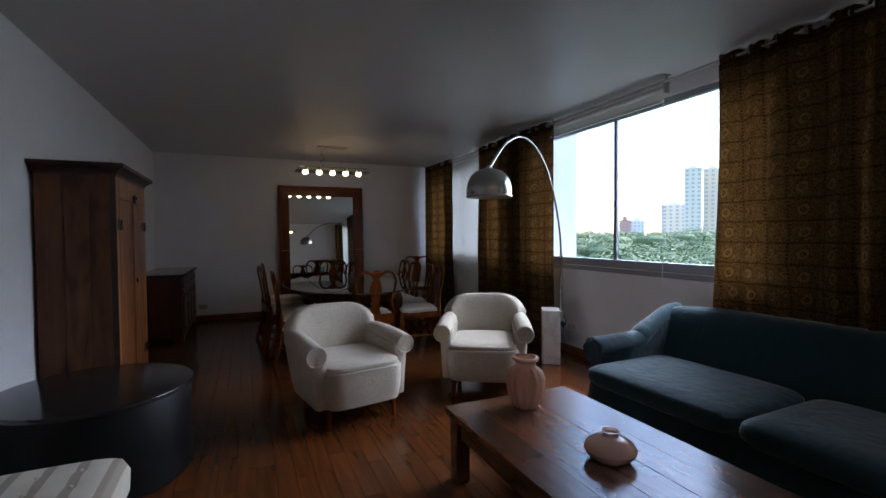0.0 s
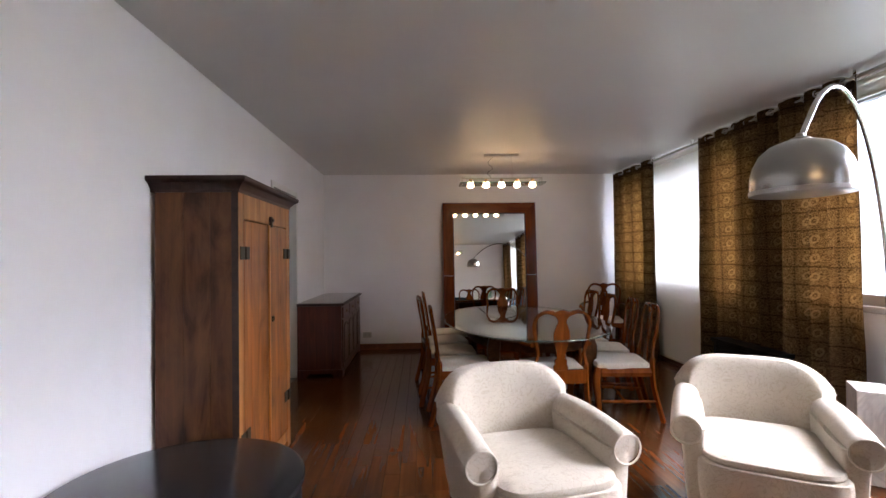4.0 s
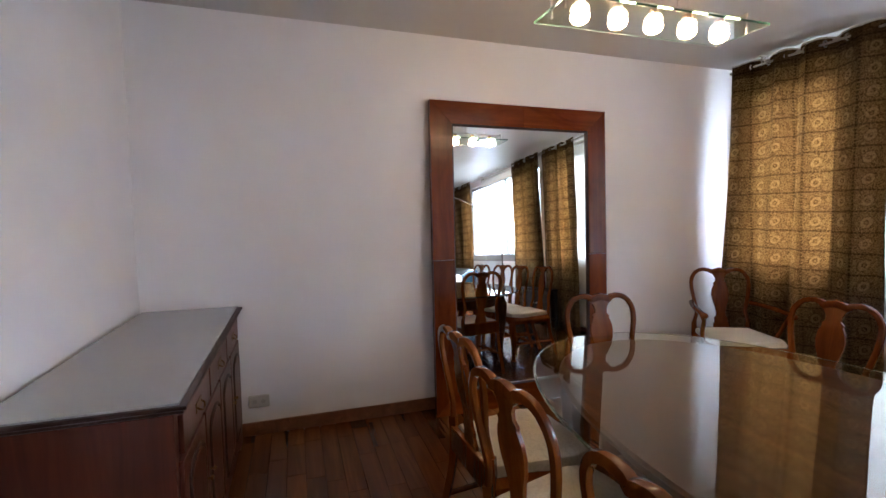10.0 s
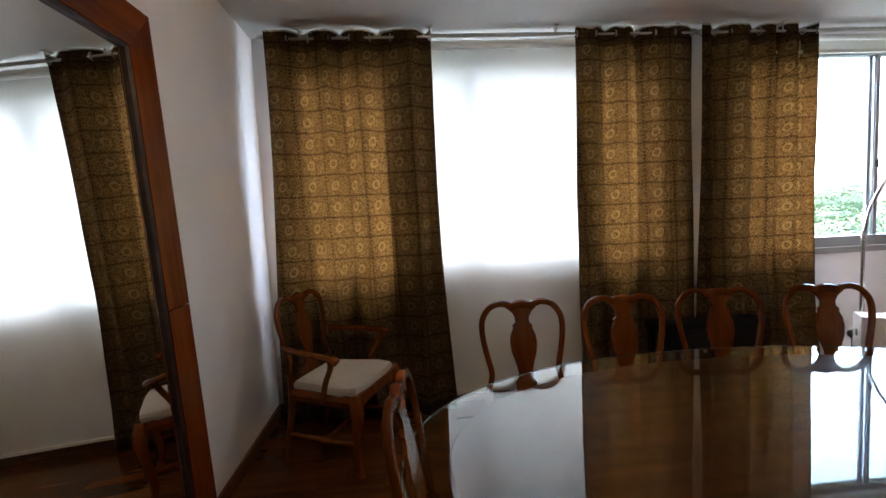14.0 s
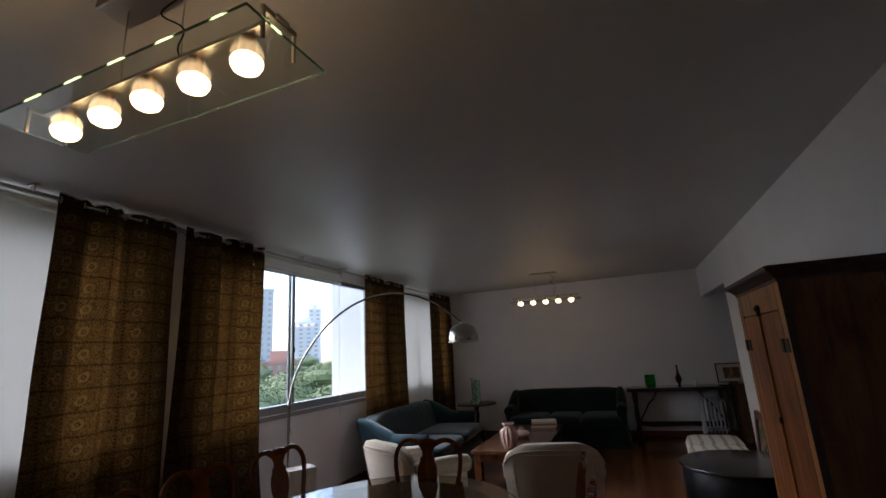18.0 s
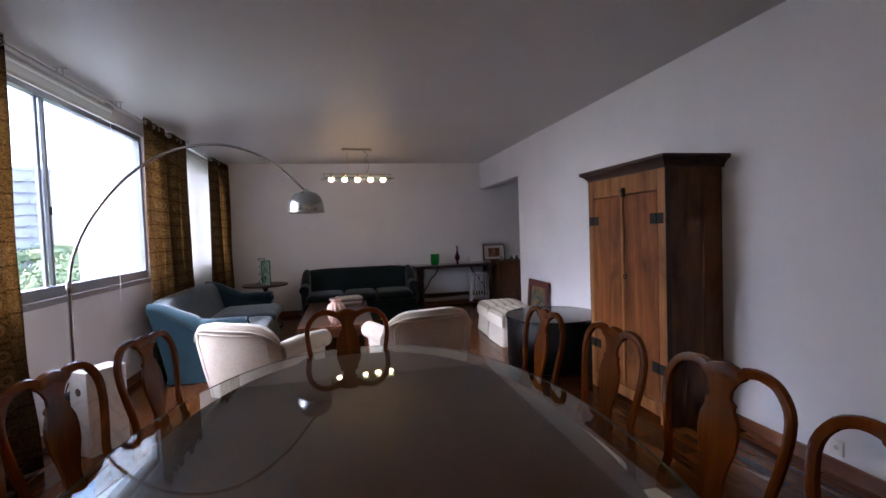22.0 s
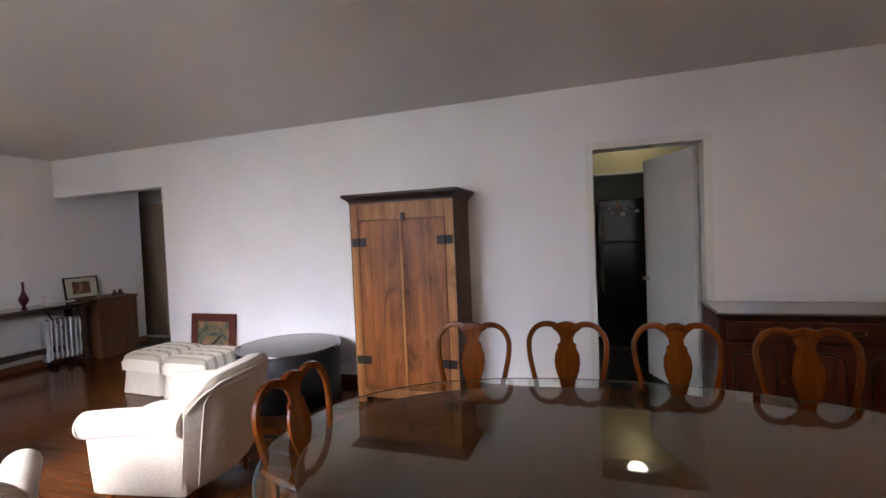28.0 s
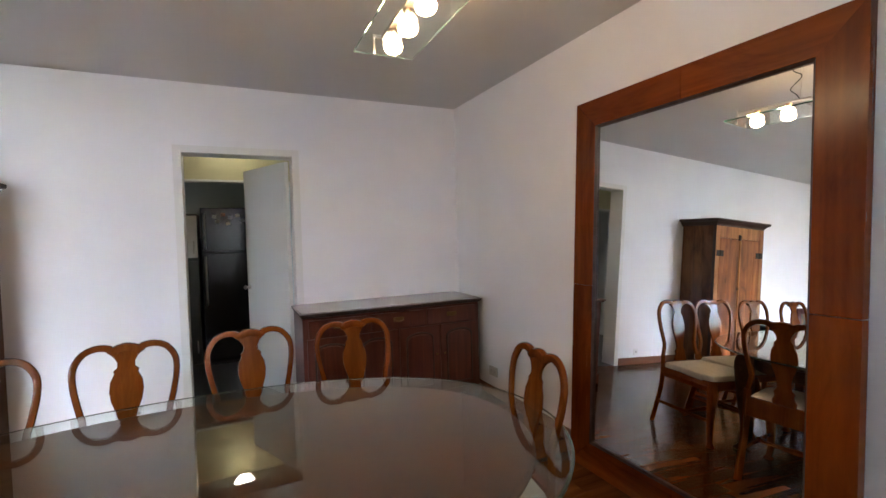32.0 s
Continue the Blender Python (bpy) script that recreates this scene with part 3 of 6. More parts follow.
def curtain(y0, y1, folds, seed, label, flare=0.0):
    """A long eyelet curtain: a folded sheet with thickness, wavier at its foot, hung on the front rod."""
    rnd = random.Random(seed)
    t = thing("curtain", label, "curtain", pose(W - 0.165, 0, 0), "curtains")
    cols, levels = folds * 20, 26
    phase = [rnd.uniform(-0.5, 0.5) for _ in range(folds + 2)]
    me = bpy.data.meshes.new("curtain_cloth")
    verts, faces, uvs = [], [], []
    for s, off in ((0, 0.0), (1, 0.004)):
        for j in range(levels + 1):
            v = j / levels
            z = 0.015 + 2.575 * v
            arc, last = 0.0, None
            for i in range(cols + 1):
                u = i / cols
                f = u * folds
                w = phase[int(f)] * (1 - f % 1) + phase[int(f) + 1] * (f % 1)
                amp = 0.043 + 0.016 * math.sin(7 * w + 1.2 * v) + 0.010 * (1 - v)
                span = 1.0 + flare * (1 - v) * (1 - v)
                ang = math.pi * 2 * (f + 0.20 * math.sin(2.3 * f + seed)) + 1.6 * w + 0.6 * math.sin(2.5 * v + w * 4) * (1 - v)
                yc = (y0 + y1) / 2 + (u - 0.5) * (y1 - y0) * span + 0.02 * math.sin(5 * v + 4 * w) * (1 - v) + 0.026 * (0.5 + 0.8 * w) * math.sin(2 * ang) * (1 - abs(2 * u - 1) ** 6)
                x = amp * math.sin(ang) + 0.010 * math.sin(2.1 * ang + 6 * v) * (1 - v) + 0.004 * math.sin(9 * ang + 11 * v + seed)
                top = 0.010 * math.cos(2 * ang) if j == levels else 0.0
                p = (x - off, yc, z + top)
                if last:
                    arc += math.hypot(p[0] - last[0], p[1] - last[1])
                last = p
                verts.append(p)
                uvs.append((arc, z))
    row = cols + 1
    n = row * (levels + 1)
    for s in (0, 1):
        for j in range(levels):
            for i in range(cols):
                a = s * n + j * row + i
                q = (a, a + 1, a + row + 1, a + row)
                faces.append(q if s else q[::-1])
    for j in range(levels):
        for i in (0, cols):
            a = j * row + i
            faces.append((a, a + row, a + row + n, a + n))
    for i in range(cols):
        for j in (0, levels):
            a = j * row + i
            faces.append((a, a + 1, a + 1 + n, a + n))
    me.from_pydata(verts, [], faces)
    layer = me.uv_layers.new(name="cloth")
    for loop in me.loops:
        layer.data[loop.index].uv = uvs[loop.vertex_index]
    me.materials.append(CURTAIN)
    me.polygons.foreach_set("use_smooth", [True] * len(me.polygons))
    cloth = new("curtain_cloth", me)
    cloth.parent = t
    crest = verts[levels * row:levels * row + row]
    tape = bmesh.new()
    strip = [[tape.verts.new((x - 0.006, y, z + dz)) for x, y, z in crest] for dz in (-0.004, 0.009)]
    for i in range(cols):
        tape.faces.new((strip[0][i], strip[0][i + 1], strip[1][i + 1], strip[1][i]))
    bmesh.ops.solidify(tape, geom=tape.faces[:], thickness=-0.006)
    part("heading_tape", tape, TAPE, t, "pale heading tape")
    eye = bmesh.new()
    prof = [Vector((0.021 * math.cos(a), 0, 0.021 * math.sin(a))) for a in [2 * math.pi * i / 14 for i in range(14)]]
    tube(eye, prof, 0.005, 6, closed=True)
    me2 = mesh_of(eye, "eyelet", STEEL, True)
    for i in range(folds * 2 + 1):
        u = min(max(i / (folds * 2), 0.01), 0.99)
        e = new("eyelet", me2)
        e.parent = t
        e.location = (0, y0 + u * (y1 - y0), 2.555)
        e["label"] = "silver eyelet ring"
    return t


curtain(7.80, 8.86, 4, 1, "gold and brown patterned curtain hanging in the dining corner", 0.10)
curtain(5.98, 6.82, 3, 2, "gold and brown patterned eyelet curtain glowing before the window", 0.08)
curtain(5.06, 5.93, 4, 3, "brown patterned eyelet curtain in shade beside the open window", 0.06)
curtain(2.05, 3.16, 5, 4, "gold and brown patterned curtain behind the teal sofa", 0.05)
curtain(0.05, 0.85, 4, 5, "brown patterned curtain in the living corner", 0.08)

# baseboards
BB, BT = 0.085, 0.014
def board(name, x0, x1, y0, y1):
    structure(name, box(x0, x1, y0, y1, 0, BB, 0.003), TRIMW, "varnished wooden baseboard", "baseboard")


board("baseboard", 0, BT, OPEN_N, DOOR_S - 0.06)
board("baseboard", 0, BT, DOOR_N + 0.06, Y1)
board("baseboard", BT, W - BT, Y1 - BT, Y1)
board("baseboard", -1.15, W - BT, Y0, Y0 + BT)
board("baseboard", W - BT, W, Y0, Y1)

# kitchen door: white frame and leaf, open into the kitchen
door = tagged(new("door_1"), "white painted kitchen door standing open", "door", "", "structure")
for y0, y1, z0, z1 in ((DOOR_S - 0.045, DOOR_S + 0.012, 0, DOOR_Z + 0.045), (DOOR_N - 0.012, DOOR_N + 0.045, 0, DOOR_Z + 0.045), (DOOR_S + 0.012, DOOR_N - 0.012, DOOR_Z - 0.012, DOOR_Z + 0.045)):
    part("door_frame", box(-0.185, 0.010, y0, y1, z0, z1, 0.003), WHITEP, door)
leaf = part("door_leaf", box(0, 0.035, -0.775, 0, 0.008, 2.075, 0.003), WHITEP, door)
leaf.matrix_world = pose(-0.182, DOOR_N - 0.02, 0, 0, 0, -66.5)
for xx in (-0.05, 0.085):
    kb = bmesh.new()
    tube(kb, [(0, 0, 0), (0.02, 0, 0), (0.03, 0, 0), (0.05, 0, 0), (0.062, 0, 0)], [0.018, 0.010, 0.010, 0.024, 0.012], 12)
    kn = part("door_knob", kb, STEEL, leaf, "round steel door knob", True)
    kn.matrix_local = pose(0.035 if xx > 0 else 0, -0.72, 0.95, 0, 0, 0 if xx > 0 else 180)


# ---- dining end ----
def cabriole(bm, x, y, top, sx, sy, r=0.03):
    """A curved front leg that bows out at the knee and ends in a pad foot."""
    pts = [(x, y, top), (x + sx * 0.012, y + sy * 0.012, top - 0.06), (x + sx * 0.018, y + sy * 0.018, top - 0.11), (x + sx * 0.006, y + sy * 0.006, top * 0.5),
           (x - sx * 0.004, y - sy * 0.004, top * 0.28), (x, y, 0.06), (x + sx * 0.012, y + sy * 0.012, 0.022), (x + sx * 0.014, y + sy * 0.014, 0.0)]
    k = r / 0.03
    tube(bm, smooth_path(pts, 3), [v * k for v in np.interp(np.linspace(0, 1, 22), [0, .15, .3, .5, .7, .85, .95, 1], [.030, .034, .033, .024, .018, .016, .028, .024])], 10, power=2.6)


def dining_chair(arms):
    """A chair with a vase splat and hooped back; it faces +y."""
    label = "polished reddish wood dining armchair with vase-shaped splat and pale damask seat" if arms else "polished reddish wood dining chair with vase-shaped splat and pale damask seat"
    t = thing("dining_armchair" if arms else "dining_chair", label, "chair", None, "chairs round the dining table")
    wf, wb, sh = (0.262, 0.206, 0.45) if arms else (0.236, 0.187, 0.45)
    low = lambda z: 0.52 + (z - 0.52) * 0.94
    back = lambda z: -0.215 - 0.09 * max(0, (z - 0.45)) ** 1.2 / 0.55
    # seat
    seat = bmesh.new()
    rings = []
    for z, k in ((sh - 0.012, 0.985), (sh + 0.012, 1.0), (sh + 0.030, 0.96), (sh + 0.042, 0.80), (sh + 0.048, 0.4)):
        pts = []
        for x, y in ((-wb, -0.20), (-0.07, -0.205), (0.07, -0.205), (wb, -0.20), (wb + 0.02, -0.05), (wf - 0.005, 0.13), (wf - 0.03, 0.215), (0.12, 0.23), (-0.12, 0.23), (-wf + 0.03, 0.215), (-wf + 0.005, 0.13), (-wb - 0.02, -0.05)):
            pts.append(Vector((x * k, (y - 0.01) * k + 0.01, z)))
        rings.append(pts)
    loft(seat, rings)
    part("seat", seat, SEATF, t, "pale damask drop-in seat", True)
    # rails
    part("front_rail", prism(bmesh.new(), [(-wf + 0.02, sh - 0.085), (-wf + 0.09, sh - 0.065), (0, sh - 0.058), (wf - 0.09, sh - 0.065), (wf - 0.02, sh - 0.085), (wf - 0.02, sh - 0.005), (-wf + 0.02, sh - 0.005)], 0.026, 0.215), CHAIRW, t)
    part("back_rail", box(-wb, wb, -0.235, -0.205, sh - 0.08, sh + 0.03, 0.005), CHAIRW, t)
    for s in (-1, 1):
        r = bmesh.new()
        d = Vector((s * (wf - 0.008), 0.225, 0)) - Vector((s * (wb + 0.003), -0.22, 0))
        tube(r, [(s * (wb + 0.003), -0.22, sh - 0.042), (s * (wf - 0.008), 0.225, sh - 0.042)], 0.036, 4, 0.4, side=(1, 0, 0), power=2.0)
        part("side_rail", r, CHAIRW, t)
        leg = bmesh.new()
        cabriole(leg, s * (wf - 0.022), 0.215, sh - 0.005, s, 1)
        part("front_leg", leg, CHAIRW, t, smooth=True)
        bl = bmesh.new()
        tube(bl, smooth_path([(s * (wb - 0.005), -0.30, 0), (s * (wb - 0.002), -0.262, 0.14), (s * wb, -0.225, 0.30), (s * wb, -0.218, sh - 0.02), (s * wb, -0.222, sh + 0.075)], 4), 0.021, 4, power=6.0, side=(1, 0, 0))
        part("back_leg", bl, CHAIRW, t, smooth=True)
        st = bmesh.new()
        tube(st, [(s * (wb - 0.002), -0.25, 0.17), (s * (wb + 0.015), -0.05, 0.17), (s * (wb + 0.02), 0.0, 0.17), (s * (wb + 0.025), 0.05, 0.17), (s * (wf - 0.026), 0.21, 0.17)], [0.010, 0.012, 0.019, 0.012, 0.010], 8)
        part("stretcher", st, CHAIRW, t, smooth=True)
        if arms:
            a = bmesh.new()
            tube(a, smooth_path([(s * 0.225, back(0.68) + 0.01, 0.68), (s * 0.27, -0.10, 0.675), (s * 0.30, 0.06, 0.665), (s * 0.305, 0.13, 0.655), (s * 0.30, 0.155, 0.635)], 4), [0.018] * 12 + [0.022, 0.024, 0.025, 0.022, 0.015], 8, 1.2, side=(1, 0, 0))
            part("arm", a, CHAIRW, t, smooth=True)
            b = bmesh.new()
            tube(b, smooth_path([(s * (wf - 0.015), 0.02, sh - 0.03), (s * (wf + 0.012), 0.06, sh + 0.07), (s * (wf + 0.022), 0.10, sh + 0.15), (s * 0.302, 0.115, 0.65)], 4), 0.016, 8)
            part("arm_support", b, CHAIRW, t, smooth=True)
    mid = bmesh.new()
    tube(mid, [(-wb - 0.02, 0.0, 0.17), (-0.06, 0.0, 0.17), (0, 0.0, 0.17), (0.06, 0, 0.17), (wb + 0.02, 0.0, 0.17)], [0.010, 0.012, 0.018, 0.012, 0.010], 8)
    part("stretcher", mid, CHAIRW, t, smooth=True)
    # hooped back with a yoke crest
    half = [(wb, 0.52), (wb - 0.012, 0.565), (wb - 0.022, 0.62), (wb - 0.004, 0.71), (wb + 0.012, 0.805), (wb + 0.010, 0.885), (wb - 0.025, 0.944), (wb - 0.075, 0.965), (wb - 0.12, 0.959), (0.055, 0.946), (0.03, 0.954)]
    half = [(x, low(z)) for x, z in half]
    pts = [(x, back(z), z) for x, z in half] + [(0, back(low(0.960)), low(0.960))] + [(-x, back(z), z) for x, z in reversed(half)]
    hoop = bmesh.new()
    path = smooth_path(pts, 3)
    rad = [0.0138 + 0.007 * math.exp(-((i / (len(path) - 1) - 0.5) / 0.16) ** 2) for i in range(len(path))]
    tube(hoop, path, rad, 8, 0.85, side=(0, 1, 0), power=3.0)
    part("backrest_frame", hoop, CHAIRW, t, smooth=True)
    right = [(0.055, 0.475), (0.060, 0.50), (0.046, 0.53), (0.052, 0.555), (0.036, 0.575), (0.034, 0.61), (0.044, 0.66), (0.060, 0.71), (0.066, 0.755), (0.062, 0.80), (0.046, 0.838), (0.050, 0.850), (0.034, 0.866), (0.034, 0.89), (0.046, 0.915), (0.074, 0.945), (0.076, 0.952)]
    right = [(x, z if z < 0.52 else low(z)) for x, z in right]
    splat = bmesh.new()
    for a, b in zip(right, right[1:]):
        prism(splat, [(-a[0], a[1]), (a[0], a[1]), (b[0], b[1]), (-b[0], b[1])], 0.012, -0.006, bend=back)
    bmesh.ops.remove_doubles(splat, verts=splat.verts, dist=0.0004)
    part("splat", splat, CHAIRW, t)
    return t


CHAIRS = [(1.518, 6.027, -88.4), (1.442, 6.527, -89), (1.417, 7.056, -83), (1.465, 7.581, -87.5),
          (3.42, 5.95, 80), (3.50, 6.465, 79), (3.48, 6.985, 90), (3.494, 7.488, 91.3), (2.506, 8.077, 172.4)]
first = None
for x, y, a in CHAIRS:
    off = Matrix.Translation((0, 0.285, 0))
    m = pose(x, y, 0.001, 0, 0, a) @ off
    if first is None:
        first = dining_chair(False)
        first.matrix_world = m
    else:
        copy_thing(first, m)
head = dining_chair(True)
head.matrix_world = pose(2.527, 5.582, 0.001, 0, 0, 2.7) @ Matrix.Translation((0, 0.285, 0))
corner_chair = copy_thing(head, pose(4.13, 8.71, 0.001, 0, 0, 157) @ Matrix.Translation((0, 0.285, 0)))
corner_chair["label"] = "spare reddish wood armchair standing in the corner by the curtain"


def oval(bm, a, b, z0, z1, seg=72, bevel=0.004, power=2.15):
    o = Vector((0, 0, 0))
    u, v = Vector((1, 0, 0)), Vector((0, 1, 0))
    return loft(bm, [ring(o + Vector((0, 0, z)), u, v, a - d, b - d, seg, power) for z, d in ((z0, bevel), (z0 + bevel, 0), (z1 - bevel, 0), (z1, bevel))])


TX, TY, TZ, TA, TB = 2.47, 6.815, 0.725, 0.79, 1.255
table = thing("dining_table", "oval polished wood dining table on curved legs", "table", pose(TX, TY, 0))
top = bmesh.new()
o, u, v = Vector((0, 0, 0)), Vector((1, 0, 0)), Vector((0, 1, 0))
loft(top, [ring(Vector((0, 0, TZ - 0.012 + z)), u, v, TA - 0.10 - d, TB - 0.12 - d, 72, 2.15) for z, d in ((-0.042, 0.035), (-0.036, 0.012), (-0.030, 0.012), (-0.024, 0.0), (-0.012, 0.0), (-0.006, 0.008), (-0.003, 0.010), (-0.001, 0.02))])
part("tabletop", top, TABLEW, table, smooth=True)
ap = bmesh.new()
outer = [ring(Vector((0, 0, z)), u, v, TA - 0.22, TB - 0.27, 64, 2.3) for z in (TZ - 0.15, TZ - 0.055)]
inner = [ring(Vector((0, 0, z)), u, v, TA - 0.245, TB - 0.295, 64, 2.3) for z in (TZ - 0.055, TZ - 0.15)]
loft(ap, outer + inner, closed=True)
part("apron", ap, TABLEW, table, smooth=True)
for sx in (-1, 1):
    for sy in (-1, 1):
        leg = bmesh.new()
        cabriole(leg, sx * 0.40, sy * 0.80, TZ - 0.055, sx, sy, 0.052)
        part("leg", leg, TABLEW, table, smooth=True)
tg = thing("table_glass", "clear oval glass sheet lying on the dining table", "glass top", pose(TX, TY, TZ - 0.0125))
part("glass_sheet", oval(bmesh.new(), TA, TB, 0, 0.0125, 96, 0.003), TABLEGLASS, tg, smooth=True).visible_shadow = False
rim = bmesh.new()
tube(rim, ring(Vector((0, 0, 0.0062)), u, v, TA + 0.0005, TB + 0.0005, 96, 2.15), 0.0055, 8, closed=True)
part("polished_edge", rim, PALEEDGE, tg, "polished pale green glass edge", True).visible_shadow = False


def pendant(m, label, lift=0.0):
    """A straight lamp: ceiling plate, two wires, a bar with five globes and a glass shelf."""
    t = thing("pendant_lamp", label, "ceiling lamp", m, "bar lamps")
    part("ceiling_plate", box(-0.21, 0.21, -0.055, 0.055, -0.026, -0.001, 0.006), STEEL, t)
    for x in (-0.13, 0.13):
        w = bmesh.new()
        tube(w, [(x, 0, -0.026), (x + 0.006, 0, -0.16), (x, 0, lift - 0.372)], 0.0022, 6)
        part("wire", w, STEEL, t)
    b = bmesh.new()
    box_bm(b, -0.50, 0.50, -0.022, 0.022, lift - 0.382, lift - 0.370, 0.002)
    part("bar", b, STEEL, t)
    for x in (-0.485, 0.485):
        part("end_clip", box(x - 0.006, x + 0.006, -0.06, 0.06, lift - 0.384, lift - 0.368, 0.002), STEEL, t)
        for y in (-0.055, 0.055):
            part("clip_pin", box(x - 0.004, x + 0.004, y - 0.004, y + 0.004, lift - 0.462, lift - 0.384), STEEL, t)
    sheet = box(-0.52, 0.52, -0.14, 0.14, lift - 0.450, lift - 0.440, 0.001)
    sheet.normal_update()
    for f in sheet.faces:
        f.material_index = 1 if abs(f.normal.z) < 0.5 else 0
    g = part("glass_shelf", sheet, [TABLEGLASS, GREENEDGE], t, "clear glass shelf with green edges")
    g.visible_shadow = False
    for i in range(5):
        x = -0.38 + 0.19 * i
        s = bmesh.new()
        tube(s, [(x, 0, lift - 0.374), (x, 0, lift - 0.378), (x, 0, lift - 0.426), (x, 0, lift - 0.430)], [0.017, 0.0205, 0.0205, 0.018], 16)
        part("socket", s, COPPER, t, "coppery steel lamp holder", True)
        gl = bmesh.new()
        lathe(gl, [(0.013, 0.034), (0.020, 0.028), (0.035, 0.015), (0.0415, 0.002), (0.0405, -0.008), (0.034, -0.021), (0.019, -0.030), (0.002, -0.033)], 24)
        turn(gl, Matrix.Translation((x, 0, lift - 0.460)))
        part("bulb", gl, BULB, t, "lit mushroom-shaped reflector bulb", True)
    c = bmesh.new()
    tube(c, smooth_path([(-0.10, 0.02, -0.026), (-0.16, 0.03, -0.10), (-0.10, 0.05, -0.16), (-0.17, 0.03, -0.22), (-0.14, 0.02, lift - 0.34), (-0.13, 0.0, lift - 0.370)], 5), 0.0028, 6)
    part("cord", c, CORD, t, "thin black lamp cord", True)
    return t


pendant(pose(2.445, 7.655, H, 0, 0, -1.0), "lit steel bar lamp with five globe bulbs over the dining table", 0.08)
pendant(pose(2.30, 1.39, H, 0, 0, 8), "lit steel bar lamp with five globe bulbs over the living area", 0.01)

# leaning mirror
mx0, mx1, mz = 1.777, 3.188, 2.18
mir = thing("standing_mirror", "tall mirror in a wide reddish wood frame leaning on the wall", "mirror", pose((mx0 + mx1) / 2, 8.845, 0.002, -2.7, 0, 0.2))
hw, fw = (mx1 - mx0) / 2, 0.155
for s in (-1, 1):
    for z0, z1 in ((0.0, 1.085), (1.088, mz)):
        lo, hi = (fw if z0 == 0 else 0), (fw if z1 == mz else 0)
        part("frame_side", prism(bmesh.new(), [(s * hw, z0), (s * (hw - fw), z0 + lo), (s * (hw - fw), z1 - hi), (s * hw, z1)], 0.045), FRAMEW, mir)
FRAMEX = wood("mirror_frame_wood_across", (0.088, 0.015, 0.0025), (0.18, 0.036, 0.005), (0.275, 0.067, 0.010), "x", 0.2, 0.3, stain=0.55, spec=0.3)
for z, d in ((mz, -1), (0.0, 1)):
    for x0, x1 in ((-hw, 0.0015), (0.0015, hw)):
        e0, e1 = (fw if x0 == -hw else 0), (fw if x1 == hw else 0)
        part("frame_top" if d < 0 else "frame_bottom", prism(bmesh.new(), [(x0 + 0.002, z), (x1, z), (x1 - e1, z + d * fw), (x0 + e0 + 0.002, z + d * fw)], 0.045), FRAMEX, mir)
lip = 0.012
part("inner_lip", loft(bmesh.new(), [[Vector((sx * (hw - fw - a), y, mz / 2 + sz * (mz / 2 - fw - a))) for sx, sz in ((-1, -1), (1, -1), (1, 1), (-1, 1))] for a, y in ((0, 0.004), (lip, 0.012), (lip, 0.03), (0, 0.03))], closed=True), CORNICEW, mir)
part("mirror_glass", box(-hw + fw + 0.002, hw - fw - 0.002, 0.022, 0.028, fw + 0.002, mz - fw - 0.002), MIRROR, mir, "silvered mirror glass")

# sideboard
SBY0, SBY1, SBX, SBZ = 7.42, 8.94, 0.535, 0.85
sb = thing("sideboard", "dark reddish wood sideboard with drawers and arched doors", "sideboard", pose(0.016, 0, 0))
part("body", box(0, SBX - 0.03, SBY0 + 0.02, SBY1 - 0.02, 0.09, SBZ - 0.03, 0.003), SIDEW, sb)
tp = bmesh.new()
loft(tp, [[Vector((x, y, z)) for x, y in ((0, SBY0 + d), (SBX + 0.01 - d, SBY0 + d), (SBX + 0.01 - d, SBY1 - d), (0, SBY1 - d))] for z, d in ((SBZ - 0.03, 0.022), (SBZ - 0.024, 0.010), (SBZ - 0.016, 0.010), (SBZ - 0.010, 0.0), (SBZ - 0.002, 0.0), (SBZ, 0.003))])
part("top", tp, CORNICEW, sb)
part("plinth", prism(bmesh.new(), [(SBY0 + 0.01, 0), (SBY0 + 0.12, 0), (SBY0 + 0.17, 0.045), (SBY1 - 0.17, 0.045), (SBY1 - 0.12, 0), (SBY1 - 0.01, 0), (SBY1 - 0.01, 0.092), (SBY0 + 0.01, 0.092)], 0.025, SBX - 0.045, "x"), SIDEW, sb)
for y in (SBY0 + 0.01, SBY1 - 0.03):
    part("plinth", prism(bmesh.new(), [(0.0, 0), (0.10, 0), (0.14, 0.045), (SBX - 0.15, 0.045), (SBX - 0.11, 0), (SBX - 0.046, 0), (SBX - 0.046, 0.092), (0.0, 0.092)], 0.02, y), SIDEW, sb)
n = 3
wd = (SBY1 - SBY0 - 0.10) / n
for i in range(n):
    y = SBY0 + 0.05 + wd * i
    dr = part("drawer", box(0, 0.016, 0.012, wd - 0.012, SBZ - 0.175, SBZ - 0.05, 0.004), SIDEW, sb)
    dr.location = (SBX - 0.03, y, 0)
    hb = bmesh.new()
    tube(hb, smooth_path([(0.016, wd / 2 - 0.035, SBZ - 0.105), (0.03, wd / 2 - 0.033, SBZ - 0.115), (0.034, wd / 2, SBZ - 0.125), (0.03, wd / 2 + 0.033, SBZ - 0.115), (0.016, wd / 2 + 0.035, SBZ - 0.105)], 3), 0.0035, 6)
    box_bm(hb, 0.016, 0.019, wd / 2 - 0.045, wd / 2 + 0.045, SBZ - 0.125, SBZ - 0.09, 0.001)
    part("handle", hb, BRASS, dr, "dark brass drop handle")
n = 4
wd = (SBY1 - SBY0 - 0.08) / n
